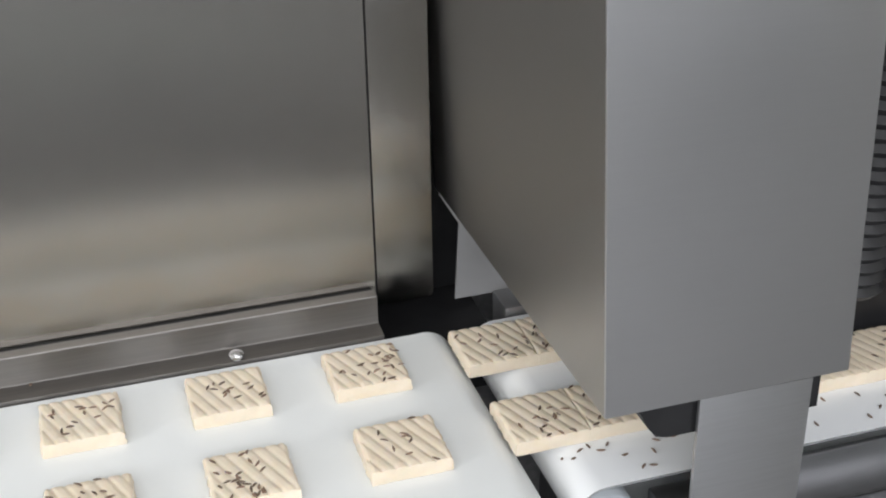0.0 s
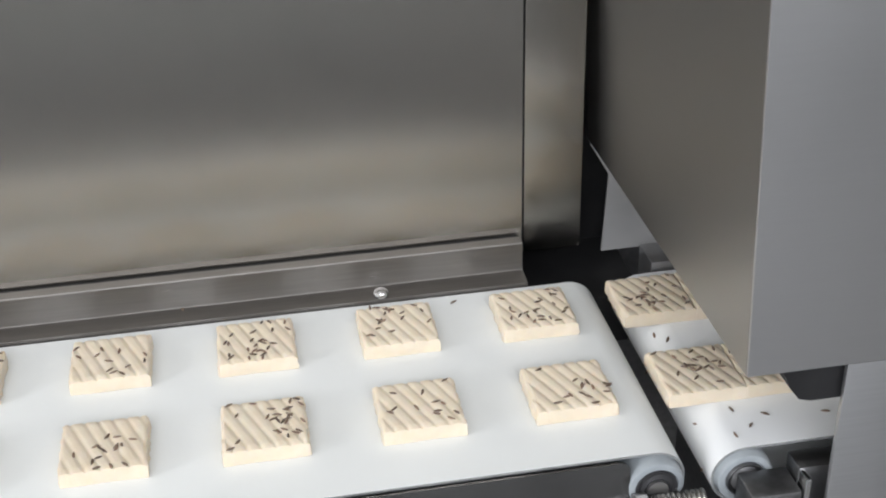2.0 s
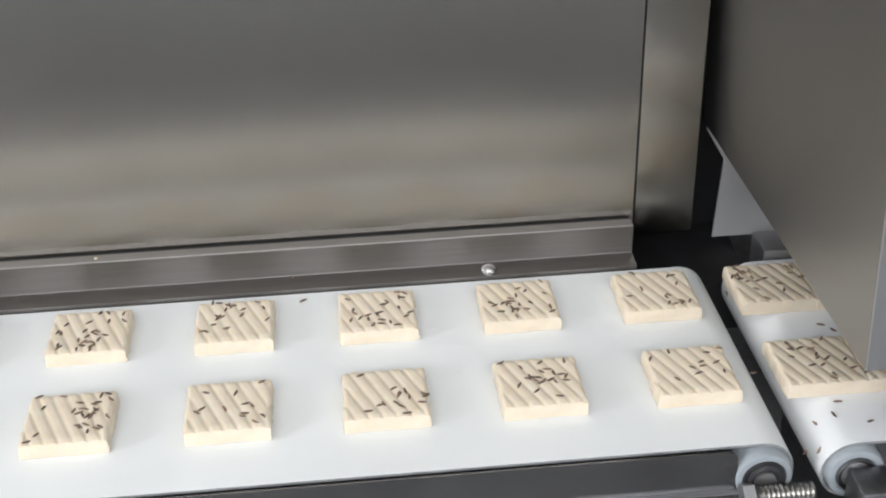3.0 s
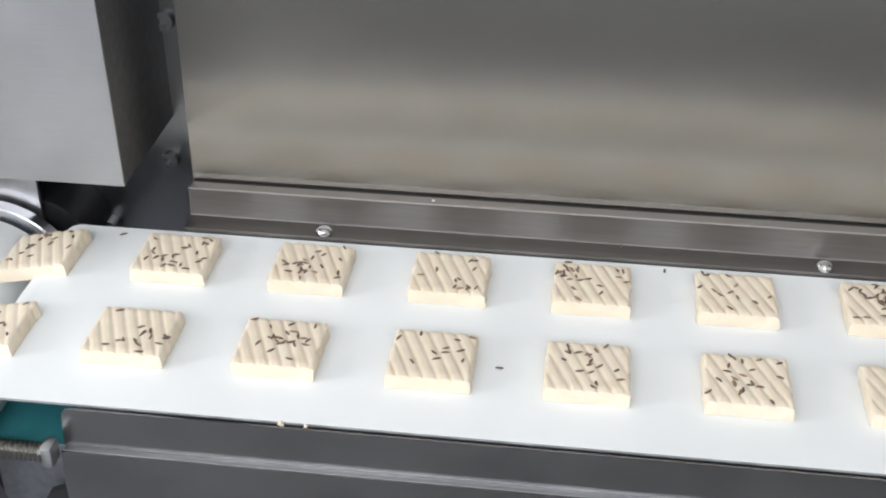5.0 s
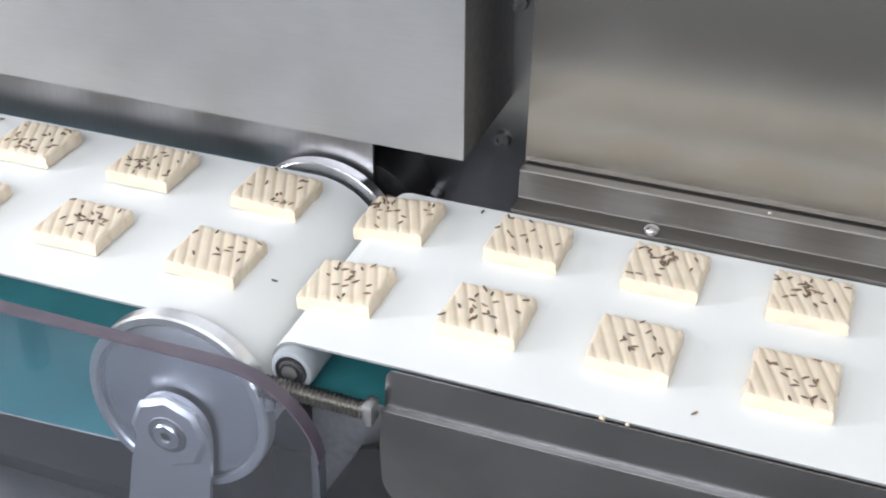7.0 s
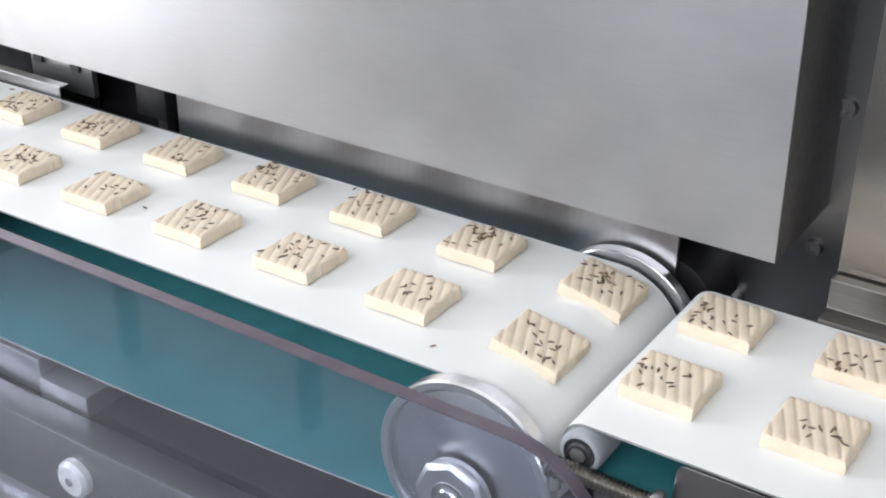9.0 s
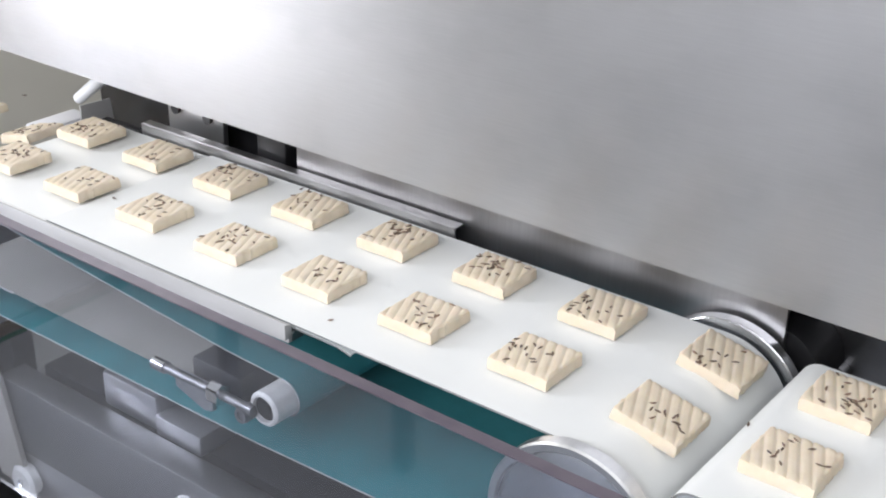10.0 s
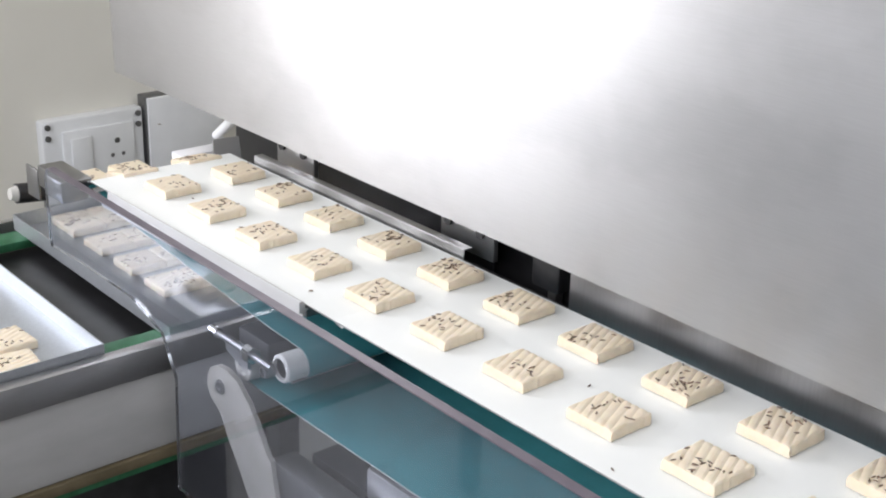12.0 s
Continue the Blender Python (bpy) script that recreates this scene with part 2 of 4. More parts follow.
ROLL_X, ROLL_Z, ROLL_R = -0.134, -0.057, 0.0565
X_NOSE = -1.21                   # resting nose of the retracting belt


def left_top(x):
    return SLOPE * (x - ROLL_X) if x < ROLL_X else 0.0


# ---- the room ----
def slab(name, dims, mat, label):
    ob = new(name, mesh_of(name, box(bmesh.new(), *dims), mat))
    return tagged(ob, label, "room", "", "structure")


slab("floor", (-2.3, 4.1, -2.7, 1.4, -1.0, -0.9), FLOOR, "worn grey factory floor")
slab("ceiling", (-2.3, 4.1, -2.7, 1.4, 2.5, 2.6), CEILING, "plain white factory ceiling")
slab("wall_east", (4.0, 4.1, -2.7, 1.4, -0.9, 2.5), WALL, "plain cream painted wall")
slab("wall_north", (-2.2, 4.0, 1.3, 1.4, -0.9, 2.5), WALL, "plain cream painted wall behind the machine")


def wall_south():
    bm = bmesh.new()
    box(bm, -2.2, 4.0, -2.7, -2.6, -0.9, 1.1)
    box(bm, -2.2, 4.0, -2.7, -2.6, 2.1, 2.5)
    box(bm, -2.2, -1.4, -2.7, -2.6, 1.1, 2.1)
    box(bm, 1.8, 4.0, -2.7, -2.6, 1.1, 2.1)
    ob = new("wall_south", mesh_of("wall_south", bm, WALL_BLUE))
    tagged(ob, "unseen bluish wall with an added opening, mirrored in the steel", "room", "", "structure")


def wall_west():
    bm = bmesh.new()
    box(bm, -2.3, -2.2, -2.7, 1.4, -0.9, 0.04)
    box(bm, -2.3, -2.2, -2.7, 1.4, 1.3, 2.5)
    box(bm, -2.3, -2.2, -2.7, -1.67, 0.04, 1.3)
    box(bm, -2.3, -2.2, -0.85, 1.4, 0.04, 1.3)
    ob = new("wall_west", mesh_of("wall_west", bm, WALL))
    tagged(ob, "cream painted wall with a bright window behind the tray line", "room", "", "structure")


wall_south()
wall_west()


# ---- conveyors ----
def stadium(x0, x1, z_top, r0, r1):
    """Outline of a belt round two rollers, from the top right, over the left end, back to the right."""
    return [(x1, z_top)] + arc(x0, z_top - r0, r0, 90, 270) + arc(x1, z_top - r1, r1, 270, 450)


def loop_belt(x0, x1, r0, r1, y0, y1, thick=0.0016):
    bm = bmesh.new()
    outer, inner = stadium(x0, x1, 0.0, r0, r1), stadium(x0, x1, -thick, r0 - thick, r1 - thick)
    n = len(outer)
    rings = [[bm.verts.new((p[0], y, p[1])) for p in o] for o, y in ((outer, y0), (outer, y1), (inner, y1), (inner, y0))]
    for k in range(4):
        a, b = rings[k], rings[(k + 1) % 4]
        for i in range(n - 1):
            f = bm.faces.new((a[i], a[i + 1], b[i + 1], b[i]))
            f.material_index = (0, 2, 1, 2)[k]
    bmesh.ops.remove_doubles(bm, verts=bm.verts[:], dist=1e-6)
    bmesh.ops.recalc_face_normals(bm, faces=bm.faces[:])
    return bm


def threaded(bm, a, b, r, pitch):
    """A threaded rod: a lathe with a saw-toothed outline."""
    a, b = Vector(a), Vector(b)
    length = (b - a).length
    n = int(length / pitch)
    prof = [(0.0, 0.0)]
    for i in range(n):
        prof += [(r * 0.76, pitch * i), (r, pitch * (i + 0.5))]
    prof += [(r * 0.86, pitch * n), (0.0, pitch * n)]
    return ring(bm, a, b - a, prof, 16)


def hexnut(bm, a, b, r):
    return rod(bm, a, b, r, None, 6)


def nose_roller(parent, x, z, r, y_end, sign):
    """Grey roller in a nose, with a dark bearing ring and a bright shaft at its front end."""
    rl = part("roller", ring(bmesh.new(), (x, Y0 - 0.008, z), (0, 1, 0), [(0.0, 0.001), (r * 0.7, 0.001), (r * 0.74, 0.0), (r * 0.82, 0.0), (r * 0.92, 0.0008), (r * 0.98, 0.0026), (r, 0.0055), (r, 0.21), (0.0, 0.21)], 40), ROLLER, parent, "grey plastic nose roller")
    part("bearing", ring(bmesh.new(), (x, Y0 - 0.008, z), (0, -1, 0), [(r * 0.72, -0.001), (r * 0.70, 0.0010), (r * 0.56, 0.0002), (r * 0.44, 0.0012), (r * 0.36, 0.0002)], 32), DARK_PAINT, rl, "dark ball bearing ring")
    part("shaft", rod(bmesh.new(), (x, Y0 - 0.0105, z), (x, Y0, z), r * 0.36, None, 20), STEEL_H, rl, "bright steel shaft end")
    return rl


def middle_conveyor():
    top = thing("middle_conveyor", pose(0.28, -0.03, -0.9), "white belt conveyor between cutter and tray loader", "conveyor")
    top.matrix_world = Matrix.Identity(4)
    part("belt", loop_belt(-0.0575, 0.6, 0.0165, 0.02, Y0, Y1), [BELT, TEAL, BELT_EDGE], top, "clean white belt with a teal backing")
    nose_roller(top, -0.0575, -0.0165, 0.0145, Y0, -1)
    nose_roller(top, 0.6, -0.02, 0.018, Y0, 1)
    # front cover: narrow upright lip, fold, wide lower apron with rounded lower corners
    x0, x1 = 0.004, 0.584
    bm = prism(bmesh.new(), [(x0, -0.026)] + arc(x0 + 0.005, -0.0056, 0.005, 180, 90, 5) + arc(x1 - 0.006, -0.0066, 0.006, 90, 0, 5) + [(x1, -0.026)], "y", -0.1357, -0.1342)
    for v in bm.verts:
        v.co.y -= 0.1 * (-0.0006 - v.co.z)
    part("side_plate", bm, STEEL_APRON, top, "narrow dark steel side plate below the belt edge")
    out = [(x0, -0.0265), (x1, -0.0265), (x1, -0.075), (x1 - 0.006, -0.087), (x1 - 0.02, -0.091)] + arc(x0 + 0.024, -0.069, 0.022, 270, 180, 8) + [(x0, -0.05)]
    apron = prism(bmesh.new(), out, "y", -0.1435, -0.1415)
    for v in apron.verts:
        v.co.y -= 0.12 * (-0.0265 - v.co.z)
    part("apron", apron, STEEL_APRON, top, "bright-edged folded steel apron")
    # Thin lighter strip paints the highlight along the fold.
    part("fold", box(bmesh.new(), x0, x1, -0.1424, -0.1378, -0.0272, -0.0261, 0.0004), STEEL_H, top, "bright strip drawn for the fold's highlight")
    part("bed", box(bmesh.new(), 0.01, 0.575, Y0 + 0.004, Y1 - 0.004, -0.035, -0.003), STEEL_DARK, top)
    part("frame_beam", box(bmesh.new(), 0.012, 0.57, -0.125, 0.06, -0.3, -0.04), DARK_PAINT, top)
    part("strut", prism(bmesh.new(), [(-0.021, -0.082), (-0.008, -0.076), (0.008, -0.09), (0.008, -0.30), (-0.10, -0.30), (-0.052, -0.14)], "y", -0.122, -0.116), BLACK, top, "black diagonal strut")
    part("end_plate", box(bmesh.new(), -0.062, 0.008, -0.104, -0.100, -0.3, -0.044, 0.001), STEEL_DARK, top, "grey end plate under the nose")
    for y in (-0.09, 0.03):
        for x in (0.05, 0.5):
            part("leg", box(bmesh.new(), x, x + 0.05, y, y + 0.05, -0.9, -0.29, 0.003), STEEL_DARK, top)
    # belt tension screws
    s = part("tension_screw", threaded(bmesh.new(), (-0.072, -0.1475, -0.0235), (-0.004, -0.1475, -0.0245), 0.0062, 0.0029), STEEL_THREAD, top, "threaded steel tension screw")
    part("nut", box(bmesh.new(), -0.0055, 0.0025, -0.1540, -0.1405, -0.0325, -0.0165, 0.003), STEEL_H, s, "bevelled steel nut")
    part("tip", rod(bmesh.new(), (-0.066, -0.1475, -0.037), (-0.066, -0.1475, -0.026), 0.004), CHROME, s)
    s = part("tension_screw", threaded(bmesh.new(), (0.586, -0.1475, -0.0245), (0.628, -0.1475, -0.0245), 0.0062, 0.0029), STEEL_THREAD, top, "threaded steel tension screw")
    part("nut", hexnut(bmesh.new(), (0.584, -0.1475, -0.0245), (0.591, -0.1475, -0.0245), 0.0085), STEEL_H, s)
    part("tip", rod(bmesh.new(), (0.617, -0.150, -0.030), (0.617, -0.160, -0.033), 0.0062, None, 20), STEEL_H, s, "round steel stop")


def right_conveyor():
    top = thing("infeed_conveyor", Matrix.Identity(4), "white infeed belt under the cutter, dusted with seeds", "conveyor")
    part("belt", loop_belt(0.654, 1.6, 0.02, 0.02, Y0 - 0.006, Y1), [BELT_R, BELT_R, BELT_EDGE], top, "glossy white belt")
    rl = part("roller", ring(bmesh.new(), (0.654, Y0 - 0.011, -0.02), (0, 1, 0), [(0.0, 0.001), (0.0125, 0.001), (0.0132, 0.0), (0.0148, 0.0), (0.0166, 0.0008), (0.0176, 0.0026), (0.018, 0.0055), (0.018, 0.21), (0.0, 0.21)], 40), ROLLER, top, "grey nose roller")
    part("bearing", ring(bmesh.new(), (0.654, Y0 - 0.011, -0.02), (0, -1, 0), [(0.0122, -0.001), (0.0115, 0.0012), (0.009, -0.0004), (0.0055, 0.0014), (0.0, 0.001)], 32), STEEL_DARK, rl)
    blk = part("bearing_block", box(bmesh.new(), 0.647, 0.678, -0.168, -0.1435, -0.044, -0.012, 0.0022), STEEL_DARK, top, "machined steel bearing block")
    part("bolt", rod(bmesh.new(), (0.659, -0.171, -0.03), (0.659, -0.167, -0.03), 0.0085, None, 28), CHROME, blk)
    brk = part("bracket", box(bmesh.new(), 0.6785, 0.735, -0.158, -0.1415, -0.06, -0.003, 0.001), STEEL_PLATE, top, "polished angle bracket")
    part("rib", box(bmesh.new(), 0.679, 0.6825, -0.1675, -0.158, -0.06, -0.004, 0.0008), CHROME, brk)
    part("rib", box(bmesh.new(), 0.70, 0.7035, -0.1675, -0.158, -0.06, -0.004, 0.0008), CHROME, brk)
    part("side_plate", box(bmesh.new(), 0.735, 1.6, -0.143, -0.139, -0.045, -0.004, 0.001), STEEL_PLATE, top, "dull steel side plate")
    part("ledge", box(bmesh.new(), 0.72, 1.6, -0.20, -0.143, -0.052, -0.046, 0.001), STEEL_PLATE, top)
    part("rear_block", box(bmesh.new(), 0.664, 0.71, 0.0705, 0.10, -0.03, 0.006, 0.002), STEEL_H, top, "dull steel rear bearing block")
    part("frame_beam", box(bmesh.new(), 0.69, 1.6, -0.12, 0.06, -0.30, -0.042), STEEL_DARK, top)
    for x in (0.75, 1.5):
        for y in (-0.1, 0.0):
            part("leg", box(bmesh.new(), x, x + 0.05, y, y + 0.05, -0.9, -0.29, 0.003), STEEL_DARK, top)


def strip(path, thick, y0, y1):
    """Belt web along a path: white on its left side, teal on the other."""
    bm = bmesh.new()
    pts = [Vector(p) for p in path]
    inner = []
    for i, p in enumerate(pts):
        d = (pts[min(i + 1, len(pts) - 1)] - pts[max(i - 1, 0)]).normalized()
        inner.append(p + Vector((d.y, -d.x)) * thick)
    rows = [[bm.verts.new((p.x, y, p.y)) for p in pp] for pp, y in ((pts, y0), (pts, y1), (inner, y1), (inner, y0))]
    for k in range(4):
        a, b = rows[k], rows[(k + 1) % 4]
        for i in range(len(pts) - 1):
            f = bm.faces.new((a[i], a[i + 1], b[i + 1], b[i]))
            f.material_index = (0, 2, 1, 2)[k]
    bmesh.ops.recalc_face_normals(bm, faces=bm.faces[:])
    return bm


X_FIX, Z_FIX, R_FIX = -0.85, -0.1135, 0.0175   # fixed return roller under the far end
X_TAKE, Z_TAKE, R_TAKE = -0.757, -0.0735, 0.015   # take-up roller on the carriage
SLACK = []


def left_conveyor():
    top = thing("loading_conveyor", Matrix.Identity(4), "white retracting belt conveyor over teal return run", "conveyor")
    path = [(-0.70, left_top(-0.70)), (-0.4, left_top(-0.4))] + arc(ROLL_X, ROLL_Z, ROLL_R, 90, -90, 24) + [(-0.30, -0.1215), (-0.45, -0.127), (-0.65, -0.129)] + arc(X_FIX, Z_FIX, R_FIX, 270, 90, 16) + [(X_FIX + 0.09, Z_FIX + R_FIX)]
    part("belt", strip(path, 0.0016, Y0, Y1), [BELT, TEAL, BELT_EDGE], top, "white belt with teal backing, wrapped round a large pulley")
    part("return_roller", ring(bmesh.new(), (X_FIX, Y0 - 0.004, Z_FIX), (0, 1, 0), [(0.0, 0.002), (0.008, 0.002), (0.009, 0.0), (0.0145, 0.0), (0.0157, 0.0015), (0.0157, 0.2), (0.0, 0.2)], 36), NYLON, top, "white nylon return roller")
    # the slack run between the return roller and the take-up roller, in pieces that slide out one after another
    for k in range(6):
        p = part("slack_run", box(bmesh.new(), -0.0995, 0.0, Y0, Y1, -0.0003, 0.0), BELT_SHADED, top, "white side of the slack return run, shade painted in")
        SLACK.append(p)
    part("pulley", rod(bmesh.new(), (ROLL_X, Y0, ROLL_Z), (ROLL_X, Y1, ROLL_Z), ROLL_R - 0.003, None, 64), ROLLER, top)
    for y, s in ((Y0 - 0.004, -1), (Y1 + 0.004, 1)):
        prof = [(0.0, 0.010), (0.05, 0.010), (0.056, 0.0085), (0.0595, 0.0105), (0.063, 0.0105), (0.064, 0.009), (0.064, 0.001), (0.063, 0.0), (0.0, 0.0)]
        part("flange_disc", ring(bmesh.new(), (ROLL_X, y, ROLL_Z), (0, s, 0), prof, 72), TURNED, top, "turned aluminium pulley flange")
        part("rim", ring(bmesh.new(), (ROLL_X, y, ROLL_Z), (0, s, 0), [(0.0572, 0.0098), (0.0585, 0.0114), (0.0632, 0.0114), (0.0645, 0.0098), (0.0645, 0.0005)], 72), ALU, top, "bright turned flange rim")
    part("slider_bed", box(bmesh.new(), -0.66, -0.2, -0.05, Y1 - 0.01, -0.03, -0.0125), STEEL_DARK, top)
    part("side_frame", box(bmesh.new(), -0.9, -0.1, 0.0905, 0.0975, -0.3, -0.02), DARK_PAINT, top)


def pulley_bracket():
    top = thing("pulley_bracket", Matrix.Identity(4), "grey steel bracket bolted to the pulley axle", "bracket")
    out = [(-0.185, -0.20), (-0.12, -0.20), (-0.108, -0.085)] + [(-0.134 + 0.026 * math.cos(radians(a)), -0.07 + 0.026 * math.sin(radians(a))) for a in range(0, 150, 15)] + [(-0.168, -0.105)]
    part("plate", prism(bmesh.new(), out, "y", -0.153, -0.149), STEEL_H, top)
    part("collar", ring(bmesh.new(), (-0.136, -0.153, -0.073), (0, -1, 0), [(0.0, 0.004), (0.0245, 0.004), (0.028, 0.0015), (0.028, 0.0)], 8), STEEL_H, top, "eight-sided steel collar")
    part("washer", ring(bmesh.new(), (-0.136, -0.157, -0.073), (0, -1, 0), [(0.0, 0.0006), (0.0135, 0.0006), (0.014, 0.0)], 36), STEEL_DARK, top)
    b = part("bolt", ring(bmesh.new(), (-0.136, -0.157, -0.073), (0, -1, 0), [(0.003, 0.001), (0.0042, 0.0032), (0.0085, 0.0032), (0.0095, 0.0022), (0.0095, 0.0)], 32), CHROME, top, "bright socket-head bolt")
    # Black plug drawn as the shaded inside of the socket.
    part("socket", rod(bmesh.new(), (-0.136, -0.1575, -0.073), (-0.136, -0.159, -0.073), 0.0038, None, 6), BLACK, b)


middle_conveyor()
right_conveyor()
left_conveyor()
pulley_bracket()


# ---- retracting carriage ----
def carriage():
    top = thing("retracting_carriage", Matrix.Identity(4), "sliding belt nose with steel guide rails and take-up roller", "carriage")
    z = left_top
    path = [(X_NOSE - 0.004, -0.020), (X_NOSE - 0.008, -0.013), (X_NOSE - 0.004, z(X_NOSE) - 0.002), (X_NOSE, z(X_NOSE) + 0.0003), (-0.70, z(-0.70) + 0.0002), (-0.685, z(-0.685) - 0.003)]
    part("belt", strip(path, 0.0016, Y0, Y1), [BELT, TEAL, BELT_EDGE], top, "white belt over a thin nose")
    for y, s in ((Y0 - 0.0025, -1), (Y1 + 0.0035, 1)):
        r = part("guide_rail", bmesh.new(), STEEL_PALE if s < 0 else STEEL_H, top, "thin angled steel guide rail")
        bm = bmesh.new()
        x0, x1 = -1.155, -0.743
        if s < 0:
            prism(bm, [(x0, z(x0) - 0.014), (x1, z(x1) - 0.011), (x1, z(x1) + 0.003), (x0, z(x0) + 0.003)], "y", y - 0.0015, y)
            box(bm, x1 - 0.0015, x1, y - 0.007, y - 0.0017, z(x1) - 0.0075, z(x1) + 0.005)
            box(bm, x0, x1 - 0.002, y + 0.0002, y + 0.005, -0.0115, -0.0095)
        else:
            prism(bm, [(x0, z(x0) - 0.012), (x1, z(x1) - 0.012), (x1, z(x1) + 0.010), (x0, z(x0) + 0.010)], "y", y, y + 0.0015)
            prism(bm, [(x0, z(x0) + 0.009), (x1, z(x1) + 0.009), (x1, z(x1) + 0.0105), (x0, z(x0) + 0.0105)], "y", y + 0.0014, y + 0.012)
        for v in bm.verts:
            if s < 0 and v.co.y < y and v.co.z < z(v.co.x) - 0.008:
                v.co.y -= 0.0022
        bm.to_mesh(r.data)
        bm.free()
    part("nose_plate", box(bmesh.new(), -1.17, -0.75, Y0 + 0.004, Y1 - 0.004, -0.022, -0.0135), STEEL_DARK, top)
    # take-up roller on its arm, under the front edge
    ro = part("take_up_roller", ring(bmesh.new(), (X_TAKE, -0.149, Z_TAKE), (0, 1, 0), [(0.0, 0.004), (0.0105, 0.004), (0.0112, 0.0), (0.0132, 0.0), (R_TAKE, 0.002), (R_TAKE, 0.21), (0.0, 0.21)], 40), NYLON, top, "white nylon take-up roller")
    part("bearing", ring(bmesh.new(), (X_TAKE, -0.1465, Z_TAKE), (0, -1, 0), [(0.0, 0.0), (0.005, 0.0), (0.0055, -0.001), (0.0104, -0.001)], 28), BLACK_PLASTIC, ro, "dark bearing in the roller's end")
    web = [(X_TAKE - 0.012, Z_TAKE - R_TAKE - 0.0018)] + arc(X_TAKE, Z_TAKE, R_TAKE + 0.0018, -90, 90, 14) + [(-0.82, -0.054), (-1.05, -0.036), (X_NOSE + 0.006, -0.022)]
    part("return_web", strip([(x, z) for x, z in web[::-1]], 0.0014, Y0 + 0.006, Y1), [TEAL, BELT_SHADED, BELT_EDGE], top, "teal-backed return run of the belt")
    part("cross_block", box(bmesh.new(), -0.845, -0.788, -0.142, 0.06, -0.088, -0.061, 0.003), DARK_PAINT, top, "dark cross block beside the roller")
    rd = part("adjusting_rod", rod(bmesh.new(), (-0.868, -0.156, -0.0715), (-0.760, -0.156, -0.0715), 0.0038), STEEL_DARK, top, "slim steel adjusting rod")
    part("nut", hexnut(bmesh.new(), (-0.806, -0.156, -0.0715), (-0.794, -0.156, -0.0715), 0.0095), CHROME, rd, "bright hexagon nut")
    part("collar", rod(bmesh.new(), (-0.874, -0.156, -0.0715), (-0.860, -0.156, -0.0715), 0.0055, None, 20), CHROME, rd)
    part("clamp", prism(bmesh.new(), [(-0.855, -0.073), (-0.812, -0.073), (-0.812, -0.096), (-0.822, -0.099), (-0.848, -0.091), (-0.855, -0.088)], "y", -0.1515, -0.1475), STEEL_H, top, "small steel clamp plate")
    part("link", ring(bmesh.new(), (-0.770, -0.149, -0.0785), (0, -1, 0), [(0.0, 0.010), (0.0035, 0.010), (0.0038, 0.012), (0.0062, 0.012), (0.0068, 0.010), (0.0068, 0.0), (0.0, 0.0)], 24), STEEL_DARK, top, "round steel link end")
    for x0, x1 in ((-1.146, -1.063), (-0.816, -0.728)):
        b = part("hanger_bracket", box(bmesh.new(), x0, x1, 0.1, 0.107, -0.012, 0.10, 0.001), STEEL_H, top, "steel hanger bracket")
        for x in (x0 + 0.015, x1 - 0.02):
            part("bolt", rod(bmesh.new(), (x, 0.096, 0.017), (x, 0.1, 0.017), 0.006), BLACK_PLASTIC, b)
    part("cover_sheet", box(bmesh.new(), -1.30, -0.76, 0.132, 0.135, -0.12, 0.048, 0.0008), BLACK_PLASTIC, top, "dark cover sheet behind the belt")
    part("end_roller", rod(bmesh.new(), (-1.298, 0.1, -0.0115), (-1.25, 0.1, 0.0235), 0.0065, 0.0075), WHITE_PLASTIC, top, "white plastic roller end")
    part("end_strip", box(bmesh.new(), -1.31, -1.28, 0.035, 0.10, -0.038, -0.026, 0.002), PAPER, top, "blue-white plastic strip beyond the nose")
    part("end_plate", prism(bmesh.new(), [(0.066, -0.028), (0.110, -0.033), (0.106, -0.002), (0.066, 0.0)], "x", -1.2515, -1.25), STEEL_PALE, top, "small steel end plate")
    return top


CARRIAGE = carriage()


def support_arm():
    top = thing("support_arm", Matrix.Identity(4), "pale steel arm rising from the lower rail", "arm")
    out = [(-0.888, -0.142), (-0.8865, -0.131), (-0.880, -0.119), (-0.866, -0.111), (-0.848, -0.109), (-0.828, -0.114), (-0.806, -0.131), (-0.792, -0.148), (-0.773, -0.176), (-0.766, -0.1815), (-0.74, -0.30), (-0.785, -0.30), (-0.808, -0.25), (-0.829, -0.218), (-0.846, -0.195), (-0.864, -0.166), (-0.883, -0.154)]
    part("plate", prism(bmesh.new(), out, "y", -0.156, -0.1505), ARM_PAINT, top)
    part("bolt", ring(bmesh.new(), (-0.860, -0.156, -0.134), (0, -1, 0), [(0.003, 0.001), (0.004, 0.003), (0.0075, 0.003), (0.008, 0.0)], 24), STEEL_DARK, top)


support_arm()


